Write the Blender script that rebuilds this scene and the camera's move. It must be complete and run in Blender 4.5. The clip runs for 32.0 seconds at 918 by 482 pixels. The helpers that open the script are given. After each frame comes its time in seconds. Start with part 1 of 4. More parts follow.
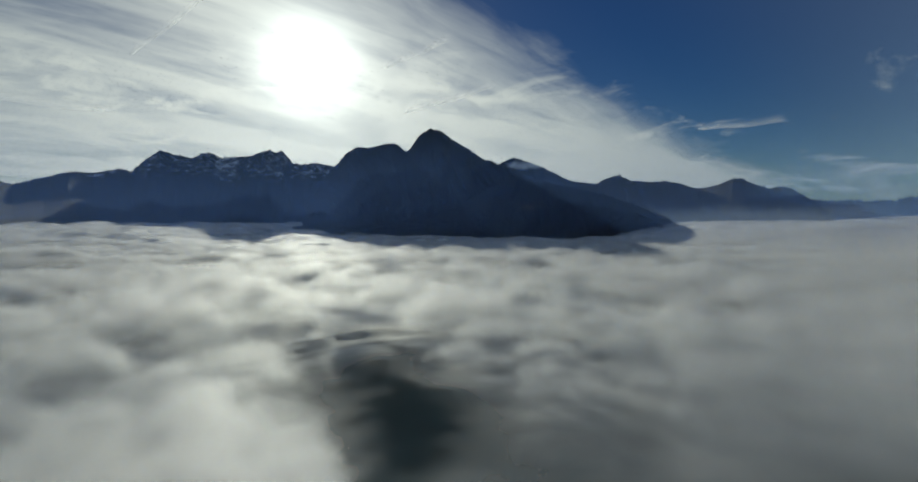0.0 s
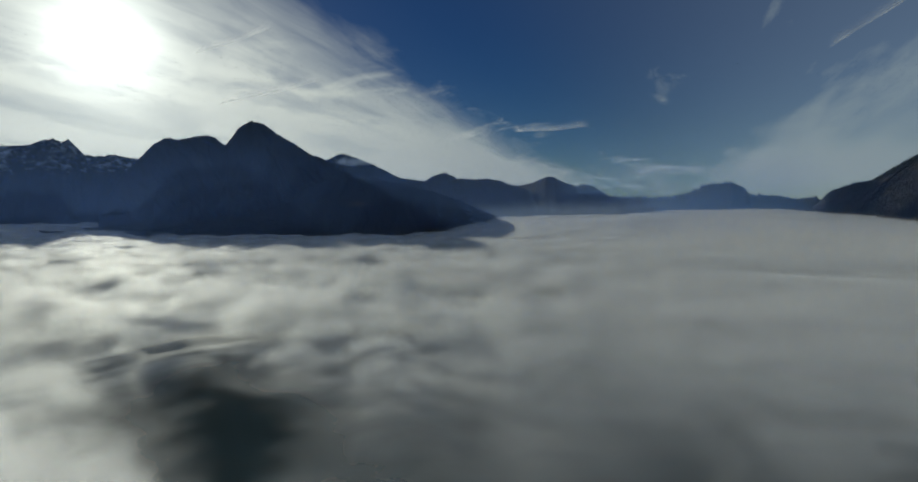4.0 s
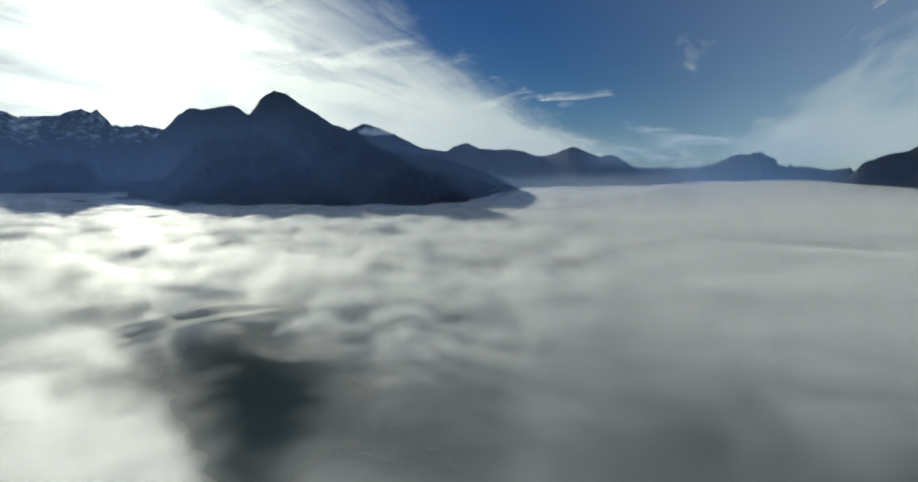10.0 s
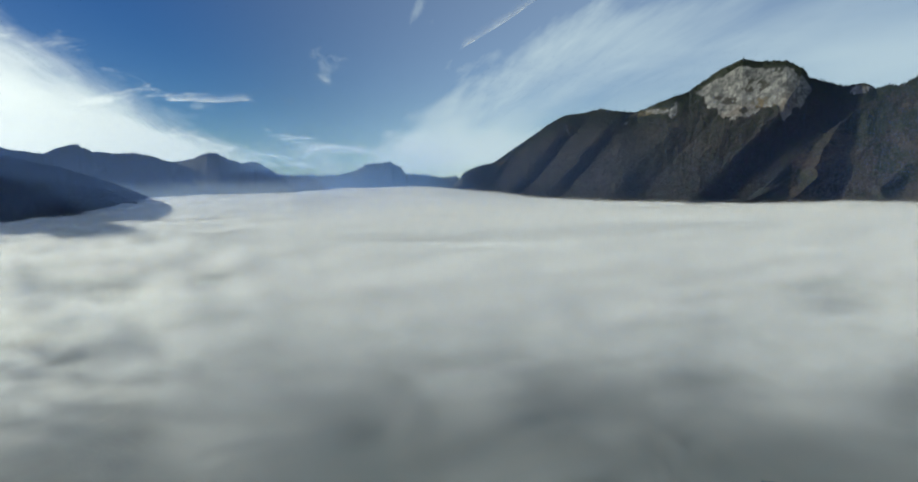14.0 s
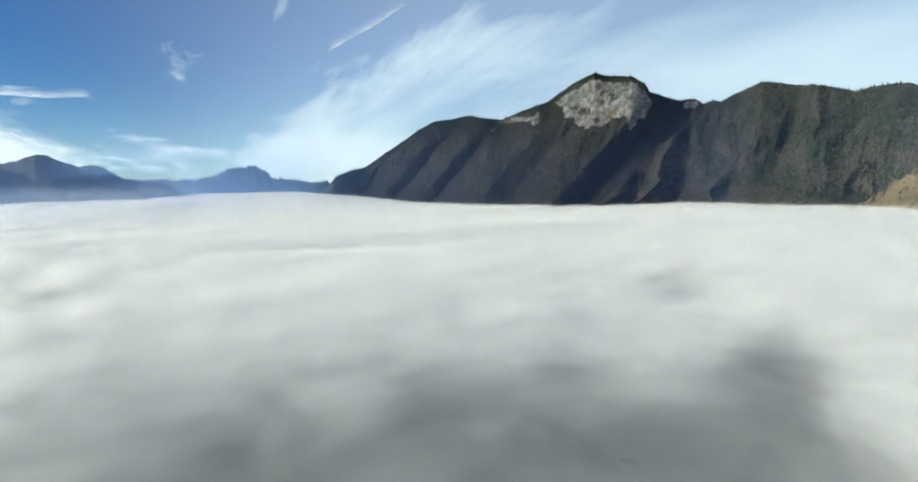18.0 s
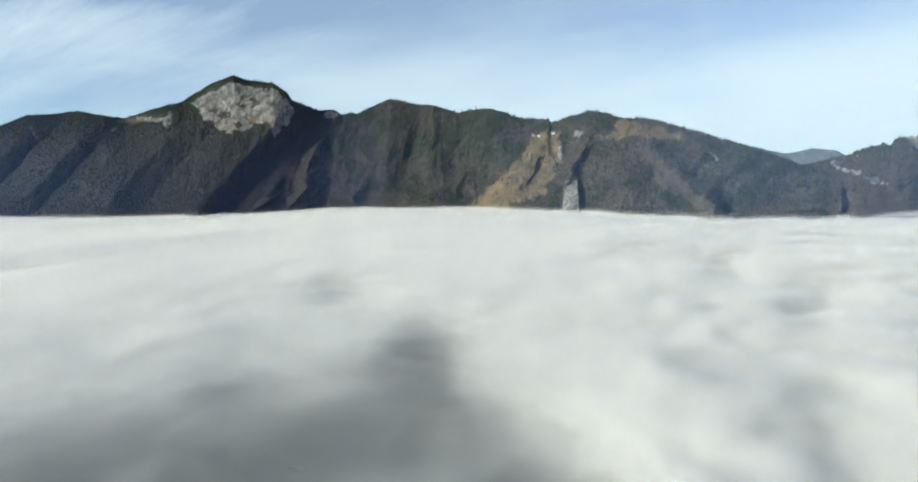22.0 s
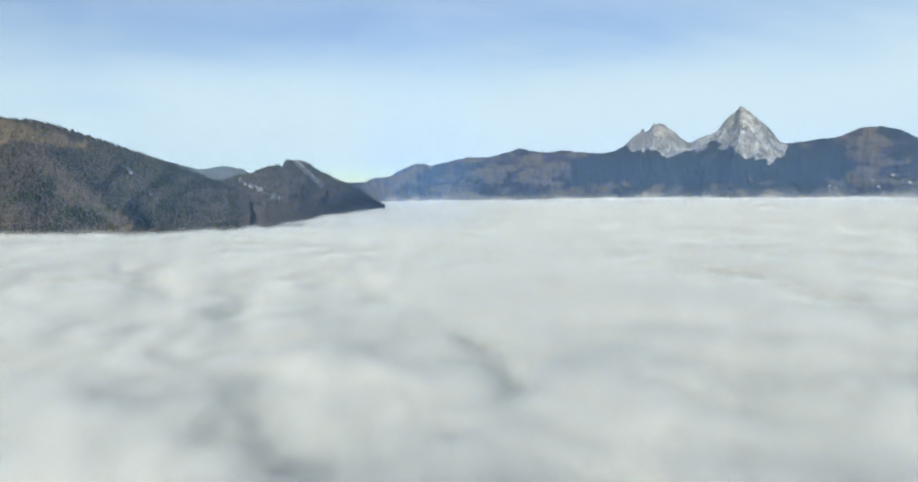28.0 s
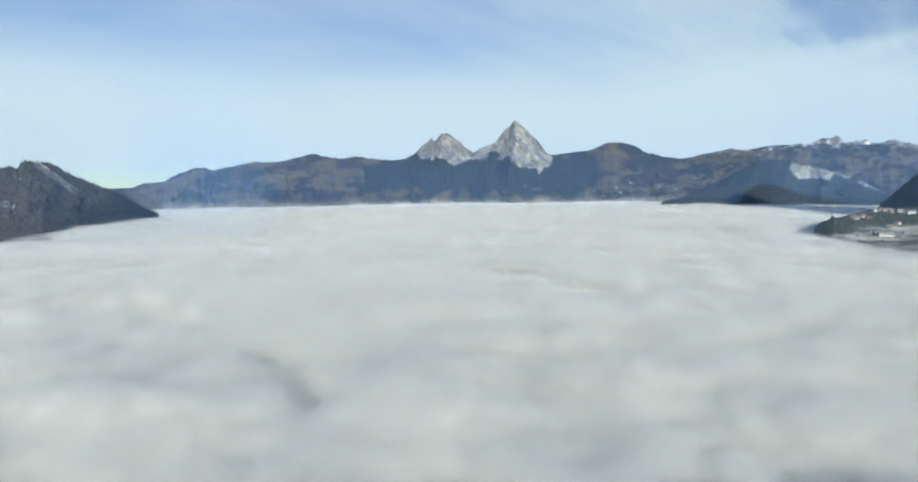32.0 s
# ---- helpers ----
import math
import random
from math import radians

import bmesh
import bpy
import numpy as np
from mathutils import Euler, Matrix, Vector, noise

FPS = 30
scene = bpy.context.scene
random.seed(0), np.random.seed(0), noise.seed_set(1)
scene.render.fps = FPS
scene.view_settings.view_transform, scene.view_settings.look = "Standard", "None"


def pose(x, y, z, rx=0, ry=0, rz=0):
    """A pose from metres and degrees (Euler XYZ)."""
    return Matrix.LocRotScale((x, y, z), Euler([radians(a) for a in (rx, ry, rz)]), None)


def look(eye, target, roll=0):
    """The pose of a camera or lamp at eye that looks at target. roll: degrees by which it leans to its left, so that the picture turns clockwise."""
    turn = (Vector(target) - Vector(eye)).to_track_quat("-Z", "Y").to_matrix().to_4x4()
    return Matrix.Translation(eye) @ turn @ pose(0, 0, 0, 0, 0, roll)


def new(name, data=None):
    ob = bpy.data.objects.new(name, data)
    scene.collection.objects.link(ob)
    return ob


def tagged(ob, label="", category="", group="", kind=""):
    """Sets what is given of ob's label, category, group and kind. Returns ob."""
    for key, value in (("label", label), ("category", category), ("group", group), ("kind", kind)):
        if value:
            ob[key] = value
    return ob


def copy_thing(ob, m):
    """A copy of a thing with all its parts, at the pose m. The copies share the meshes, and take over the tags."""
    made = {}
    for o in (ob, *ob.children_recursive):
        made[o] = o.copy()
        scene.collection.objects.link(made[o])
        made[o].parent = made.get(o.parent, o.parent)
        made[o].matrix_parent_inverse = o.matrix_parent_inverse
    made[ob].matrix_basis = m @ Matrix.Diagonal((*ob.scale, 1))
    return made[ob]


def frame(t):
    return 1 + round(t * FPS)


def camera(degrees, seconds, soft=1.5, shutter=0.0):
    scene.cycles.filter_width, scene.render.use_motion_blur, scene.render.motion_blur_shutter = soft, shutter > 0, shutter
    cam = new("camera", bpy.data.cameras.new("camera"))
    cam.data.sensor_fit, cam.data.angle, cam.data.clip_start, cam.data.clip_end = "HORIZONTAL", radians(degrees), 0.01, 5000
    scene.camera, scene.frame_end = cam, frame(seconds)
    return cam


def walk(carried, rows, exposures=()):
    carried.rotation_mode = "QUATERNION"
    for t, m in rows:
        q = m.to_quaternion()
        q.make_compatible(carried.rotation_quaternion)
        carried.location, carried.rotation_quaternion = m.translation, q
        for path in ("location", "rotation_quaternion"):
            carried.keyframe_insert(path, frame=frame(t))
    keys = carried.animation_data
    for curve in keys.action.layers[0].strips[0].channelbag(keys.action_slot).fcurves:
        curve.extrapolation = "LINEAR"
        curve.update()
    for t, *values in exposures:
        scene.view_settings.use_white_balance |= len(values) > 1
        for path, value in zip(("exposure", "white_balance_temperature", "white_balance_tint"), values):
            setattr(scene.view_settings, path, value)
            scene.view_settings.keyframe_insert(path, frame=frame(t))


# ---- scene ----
# A drone hovers 100 m over a sea of fog that fills a lake basin among mountains, and turns right through half a circle.
cam = camera(78.27, 32.0, soft=2.0)
PATH = [
    (0.0, pose(0, 0, 100, 87.61, 0.32, -0.01)),
    (0.5, pose(0, 0, 100, 87.65, 0.40, -3.64)),
    (1.0, pose(0, 0, 100, 87.67, 0.44, -6.00)),
    (1.5, pose(0, 0, 100, 87.70, 0.45, -7.50)),
    (2.0, pose(0, 0, 100, 87.76, 0.51, -7.75)),
    (2.5, pose(0, 0, 100, 87.79, 0.58, -10.07)),
    (3.0, pose(0, 0, 100, 87.83, 0.67, -14.35)),
    (3.5, pose(0, 0, 100, 87.86, 0.67, -16.72)),
    (5.5, pose(0, 0, 100, 84.02, 0.79, -17.23)),
    (6.0, pose(0, 0, 100, 84.07, 0.82, -16.52)),
    (6.5, pose(0, 0, 100, 84.08, 0.79, -15.65)),
    (7.0, pose(0, 0, 100, 84.11, 0.80, -14.78)),
    (7.5, pose(0, 0, 100, 84.11, 0.73, -13.94)),
    (8.0, pose(0, 0, 100, 84.12, 0.70, -13.16)),
    (8.5, pose(0, 0, 100, 84.17, 0.75, -12.35)),
    (9.0, pose(0, 0, 100, 84.17, 0.75, -11.60)),
    (9.5, pose(0, 0, 100, 84.17, 0.72, -11.27)),
    (10.0, pose(0, 0, 100, 84.17, 0.71, -14.87)),
    (10.5, pose(0, 0, 100, 84.18, 0.68, -20.21)),
    (11.0, pose(0, 0, 100, 84.16, 0.75, -25.58)),
    (11.5, pose(0, 0, 100, 84.18, 0.71, -31.08)),
    (12.0, pose(0, 0, 100, 84.22, 0.92, -37.05)),
    (12.5, pose(0, 0, 100, 84.18, 1.05, -42.34)),
    (13.0, pose(0, 0, 100, 84.21, 1.13, -47.23)),
    (13.5, pose(0, 0, 100, 84.26, 1.20, -49.81)),
    (15.5, pose(0, 0, 100, 84.45, 1.34, -48.79)),
    (16.0, pose(0, 0, 100, 84.49, 1.46, -49.18)),
    (16.5, pose(0, 0, 100, 84.50, 1.32, -51.60)),
    (17.0, pose(0, 0, 100, 84.50, 1.36, -54.41)),
    (17.5, pose(0, 0, 100, 84.47, 1.35, -58.05)),
    (18.0, pose(0, 0, 100, 84.46, 1.44, -62.49)),
    (18.5, pose(0, 0, 100, 84.42, 1.52, -66.62)),
    (19.0, pose(0, 0, 100, 84.40, 1.72, -70.74)),
    (19.5, pose(0, 0, 100, 84.36, 1.76, -75.15)),
    (20.0, pose(0, 0, 100, 84.30, 1.91, -79.63)),
    (20.5, pose(0, 0, 100, 84.28, 1.86, -83.71)),
    (21.0, pose(0, 0, 100, 84.22, 1.91, -87.90)),
    (21.5, pose(0, 0, 100, 84.17, 1.97, -92.28)),
    (22.0, pose(0, 0, 100, 84.11, 1.87, -97.00)),
    (22.5, pose(0, 0, 100, 84.06, 1.89, -102.03)),
    (23.0, pose(0, 0, 100, 84.02, 1.85, -107.30)),
    (23.5, pose(0, 0, 100, 83.95, 1.76, -112.60)),
    (24.0, pose(0, 0, 100, 83.94, 1.85, -117.49)),
    (24.5, pose(0, 0, 100, 83.91, 1.76, -121.65)),
    (25.0, pose(0, 0, 100, 83.95, 1.53, -126.02)),
    (25.5, pose(0, 0, 100, 84.01, 1.52, -129.75)),
    (27.5, pose(0, 0, 100, 84.05, 0.93, -146.91)),
    (28.0, pose(0, 0, 100, 84.12, 0.94, -151.41)),
    (28.5, pose(0, 0, 100, 84.15, 0.91, -155.71)),
    (29.0, pose(0, 0, 100, 84.18, 0.89, -159.65)),
    (29.5, pose(0, 0, 100, 84.19, 0.89, -163.37)),
    (30.0, pose(0, 0, 100, 84.22, 0.82, -166.72)),
    (30.5, pose(0, 0, 100, 84.26, 0.79, -169.22)),
    (31.0, pose(0, 0, 100, 84.31, 0.79, -170.28)),
    (31.5, pose(0, 0, 100, 84.38, 0.80, -171.14)),
    (32.0, pose(0, 0, 100, 84.43, 0.79, -171.99)),
]
walk(cam, PATH, [(0.0, -0.6, 6250, -2), (3.5, -0.74, 6250, -2), (5.5, -0.72, 6250, -2), (9.5, -0.06, 6300, -2), (11.0, 0.08, 6350, -3), (13.0, 0.27, 6300, -3), (16.0, 0.92, 6450, -3), (19.0, 1.0, 6450, -2), (23.0, 0.9, 6450, -1), (28.0, 0.78, 6300, -1), (32.0, 0.68, 6250, -1)])

scene.cycles.transparent_max_bounces = 40
EYE_Z = 100.0
SUN_AZ, SUN_EL = -14.6, 14.6          # bearing clockwise from +y, and height, in degrees

# ---- world and sun ----


def heading(az, el=0.0):
    a, e = radians(az), radians(el)
    return Vector((math.sin(a) * math.cos(e), math.cos(a) * math.cos(e), math.sin(e)))


class Nodes:
    """Small helper to wire a node tree."""

    def __init__(self, tree):
        self.tree = tree
        tree.nodes.clear()

    def add(self, kind, **inputs):
        n = self.tree.nodes.new(kind)
        for k, v in inputs.items():
            key = int(k[1:]) if k[0] == "i" and k[1:].isdigit() else k.replace("_", " ")
            if isinstance(v, bpy.types.NodeSocket):
                self.tree.links.new(v, n.inputs[key])
            else:
                n.inputs[key].default_value = v
        return n

    def math(self, op, a, b=0.0, c=0.0, clamp=False):
        n = self.add("ShaderNodeMath", i0=a, i1=b, i2=c)
        n.operation, n.use_clamp = op, clamp
        return n.outputs[0]

    def vec(self, op, a, b=(0, 0, 0)):
        n = self.add("ShaderNodeVectorMath", i0=a, i1=b)
        n.operation = op
        return n.outputs["Value"] if op in ("DOT_PRODUCT", "LENGTH") else n.outputs[0]

    def scaled(self, v, by):
        n = self.add("ShaderNodeVectorMath", i0=v)
        n.operation = "SCALE"
        self.tree.links.new(by, n.inputs["Scale"])
        return n.outputs[0]

    def span(self, x, lo, hi, to_lo=0.0, to_hi=1.0, smooth=True):
        n = self.add("ShaderNodeMapRange", i0=x, i1=lo, i2=hi, i3=to_lo, i4=to_hi)
        n.interpolation_type = "SMOOTHSTEP" if smooth else "LINEAR"
        return n.outputs[0]

    def noise(self, vector, scale, detail=4.0, rough=0.5, warp=0.0):
        return self.add("ShaderNodeTexNoise", Vector=vector, Scale=scale, Detail=detail, Roughness=rough, Distortion=warp).outputs[0]

    def mix(self, f, a, b):
        n = self.tree.nodes.new("ShaderNodeMix")
        n.data_type = "RGBA"
        for i, v in ((0, f), (6, a), (7, b)):
            if isinstance(v, bpy.types.NodeSocket):
                self.tree.links.new(v, n.inputs[i])
            else:
                n.inputs[i].default_value = v
        return n.outputs[2]

    def shade_mix(self, f, a, b):
        return self.add("ShaderNodeMixShader", i0=f, i1=a, i2=b).outputs[0]

    def out(self, kind, socket):
        n = self.tree.nodes.new(kind)
        self.tree.links.new(socket, n.inputs[0])


def make_world():
    w = bpy.data.worlds.new("sky")
    scene.world = w
    w.use_nodes = True
    k = Nodes(w.node_tree)
    sky = k.tree.nodes.new("ShaderNodeTexSky")
    sky.sky_type, sky.sun_disc = "NISHITA", False
    sky.sun_elevation, sky.sun_rotation = radians(SUN_EL), radians(SUN_AZ)
    sky.altitude, sky.air_density, sky.dust_density, sky.ozone_density = 900.0, 1.0, 0.15, 3.0
    d = k.tree.nodes.new("ShaderNodeTexCoord").outputs["Generated"]
    # cirrus: a high sheet, its streaks drawn out along one wind
    along, across, up = heading(38), heading(128), (0, 0, 1)
    z = k.math("MAXIMUM", k.vec("DOT_PRODUCT", d, up), 0.0)
    lift = k.math("ADD", z, 0.12)
    u = k.math("DIVIDE", k.vec("DOT_PRODUCT", d, along), lift)
    v = k.math("DIVIDE", k.vec("DOT_PRODUCT", d, across), lift)
    flat = k.add("ShaderNodeCombineXYZ", X=k.math("MULTIPLY", u, 0.22), Y=v, Z=0.0).outputs[0]
    curl = k.add("ShaderNodeCombineXYZ", X=u, Y=v, Z=3.0).outputs[0]
    streak = k.noise(flat, 2.2, 7.0, 0.58, 0.35)
    fine = k.noise(flat, 9.0, 5.0, 0.6, 0.6)
    puff = k.noise(curl, 0.9, 5.0, 0.55, 0.4)
    calm = k.math("MULTIPLY", k.span(v, 0.2, 2.0, 1.0, 0.22), k.span(u, 0.8, -0.6, 1.0, 0.6))
    grain = k.math("ADD", k.math("MULTIPLY", k.math("SUBTRACT", streak, 0.5), 0.65), k.math("MULTIPLY", k.math("SUBTRACT", fine, 0.5), 0.2))
    texture = k.math("ADD", k.math("MULTIPLY", grain, calm), k.math("ADD", k.math("MULTIPLY", puff, k.span(v, 0.2, 1.6, 0.3, 0.16)), k.span(v, 0.2, 1.6, 0.4, 0.47)))
    feather = k.math("ADD", k.math("MULTIPLY", k.math("SUBTRACT", puff, 0.5), 1.0), k.math("MULTIPLY", k.math("SUBTRACT", streak, 0.5), 1.5))
    ragged = k.math("ADD", v, feather)
    # a sheet on the sun's side, a fanning band that turns into a thin veil away from it, and blue between them
    sheet = k.span(ragged, -0.75, -1.75)
    fan = k.math("MULTIPLY", k.math("MAXIMUM", k.math("MINIMUM", k.math("SUBTRACT", u, 4.1), 0.0), -2.2), 0.4)
    band = k.math("MULTIPLY", k.span(k.math("ADD", ragged, fan), -0.75, 0.75), k.math("MULTIPLY", k.span(u, 2.2, 3.8, 0.8, 0.32), k.span(z, 0.04, 0.2, 0.55, 1.0)))
    field = k.math("ADD", sheet, band, clamp=True)
    field = k.math("ADD", field, k.math("MULTIPLY", k.span(u, 0.6, -0.8), 0.62), clamp=True)
    field = k.math("MINIMUM", field, k.span(v, -1.0, 0.5, 1.0, 0.84))
    low = k.math("MULTIPLY", k.span(z, 0.02, 0.26, 0.58, 0.04), k.span(v, -1.0, -2.5, 1.0, 0.35))
    low = k.math("MULTIPLY", low, k.span(k.math("ABSOLUTE", k.math("ADD", v, 0.3)), 0.35, 1.4, 0.15, 1.0))
    strip = k.math("MULTIPLY", k.math("MULTIPLY", k.span(z, 0.105, 0.06), k.span(u, 1.2, 2.4)), 0.24)
    wisp = k.math("MULTIPLY", k.math("MULTIPLY", k.span(k.noise(curl, 2.1, 6.0, 0.6, 0.8), 0.48, 0.7), k.math("MULTIPLY", k.span(z, 0.34, 0.12), k.span(v, 0.9, 0.0))), 0.34)
    cover = k.math("ADD", k.math("ADD", k.math("MULTIPLY", field, 0.62), low), k.math("ADD", strip, wisp))
    cover = k.math("ADD", cover, k.math("MULTIPLY", k.math("MULTIPLY", k.span(v, -0.1, 0.7), k.span(v, 1.8, 0.8)), 0.12))
    amount = k.span(k.math("ADD", texture, k.math("MULTIPLY", k.math("SUBTRACT", cover, 0.5), 0.75)), 0.30, 0.86)
    amount = k.math("MULTIPLY", amount, k.span(z, 0.0, 0.05, 0.5, 1.0))
    amount = k.math("MAXIMUM", k.math("MAXIMUM", amount, k.span(v, -0.9, 1.4, 0.03, 0.40)), k.span(u, 0.0, -1.6, 0.0, 0.42))
    # thin ice cloud scatters the sun strongly forward
    blue = k.add("ShaderNodeHueSaturation", Hue=0.522, Saturation=1.4, Value=k.span(v, -0.4, 1.4, 0.55, 1.0), Color=sky.outputs[0]).outputs[0]
    near = k.math("MAXIMUM", k.vec("DOT_PRODUCT", d, heading(SUN_AZ, SUN_EL)), 0.0)
    aureole = k.math("ADD", k.math("MULTIPLY", k.math("POWER", near, 480.0), 13.0), k.math("MULTIPLY", k.math("POWER", near, 80.0), 3.0))
    broad = k.math("MULTIPLY", k.math("POWER", near, 9.0), 9.0)
    glow = k.math("ADD", k.math("ADD", broad, 7.6), aureole)
    paint = k.mix(k.math("POWER", near, 3.0), (0.78, 0.89, 1.0, 1), (1.0, 0.98, 0.93, 1))
    cloud = k.scaled(paint, glow)
    tint = k.mix(amount, blue, cloud)
    halo = k.scaled((1.0, 0.97, 0.9), aureole)
    total = k.vec("ADD", tint, halo)
    k.out("ShaderNodeOutputWorld", k.add("ShaderNodeBackground", Color=total, Strength=0.07).outputs[0])


make_world()
sun = new("sun", bpy.data.lights.new("sun", "SUN"))
sun.data.energy, sun.data.angle, sun.data.color = 5.0, radians(0.6), (1.0, 0.93, 0.81)
sun.matrix_world = look(heading(SUN_AZ, SUN_EL) * 1000, (0, 0, 0))

# ---- noise on arrays ----


def lattice(ix, iy, seed):
    n = (ix.astype(np.int64) * 374761393 + iy.astype(np.int64) * 668265263 + seed * 2246822519) & 0xFFFFFFFF
    n = ((n ^ (n >> 13)) * 1274126177) & 0xFFFFFFFF
    return ((n ^ (n >> 16)) & 0xFFFF) / 65535.0


def vnoise(x, y, seed=0):
    """Smooth value noise, 0 to 1."""
    ix, iy = np.floor(x), np.floor(y)
    fx, fy = x - ix, y - iy
    fx, fy = fx * fx * fx * (fx * (fx * 6 - 15) + 10), fy * fy * fy * (fy * (fy * 6 - 15) + 10)
    a, b = lattice(ix, iy, seed), lattice(ix + 1, iy, seed)
    c, d = lattice(ix, iy + 1, seed), lattice(ix + 1, iy + 1, seed)
    return (a + (b - a) * fx) * (1 - fy) + (c + (d - c) * fx) * fy


def fbm(x, y, octaves=4, seed=0, gain=0.5):
    total, norm, amp = 0, 0, 1.0
    for o in range(octaves):
        c, s = math.cos(0.6 + o * 1.1), math.sin(0.6 + o * 1.1)
        total = total + amp * vnoise((x * c - y * s) * 2 ** o, (x * s + y * c) * 2 ** o, seed + o * 17)
        norm += amp
        amp *= gain
    return total / norm


def ridged(x, y, octaves=4, seed=0, gain=0.5):
    total, norm, amp = 0, 0, 1.0
    for o in range(octaves):
        total = total + amp * (1 - np.abs(2 * vnoise(x * 2 ** o, y * 2 ** o, seed + o * 31) - 1))
        norm += amp
        amp *= gain
    return total / norm


def smooth(x, lo, hi):
    t = np.clip((x - lo) / (hi - lo), 0, 1)
    return t * t * (3 - 2 * t)


# ---- mesh from a grid ----


def grid_mesh(name, x, y, z, attributes=(), wrap=False):
    """A smooth sheet over arrays of rows and columns."""
    nr, nc = x.shape
    me = bpy.data.meshes.new(name)
    co = np.stack([x, y, z], -1).reshape(-1, 3).astype(np.float32)
    idx = np.arange(nr * nc).reshape(nr, nc)
    if wrap:
        idx = np.concatenate([idx, idx[:, :1]], 1)
    quads = np.stack([idx[:-1, :-1], idx[:-1, 1:], idx[1:, 1:], idx[1:, :-1]], -1).reshape(-1, 4)
    return solid_mesh(me, co, quads, attributes)


def solid_mesh(me, co, faces, attributes=(), flat=False):
    n, k = faces.shape
    me.vertices.add(len(co))
    me.vertices.foreach_set("co", co.astype(np.float32).ravel())
    me.loops.add(n * k)
    me.loops.foreach_set("vertex_index", faces.astype(np.int32).ravel())
    me.polygons.add(n)
    me.polygons.foreach_set("loop_start", np.arange(0, n * k, k, dtype=np.int32))
    me.polygons.foreach_set("use_smooth", np.full(n, not flat))
    for key, values in attributes:
        layer = me.attributes.new(key, "FLOAT", "POINT")
        layer.data.foreach_set("value", np.asarray(values, dtype=np.float32).ravel())
    me.update(calc_edges=True)
    me.validate()
    return me


# ---- materials ----


def material(name):
    m = bpy.data.materials.new(name)
    m.use_nodes = True
    return m, Nodes(m.node_tree)


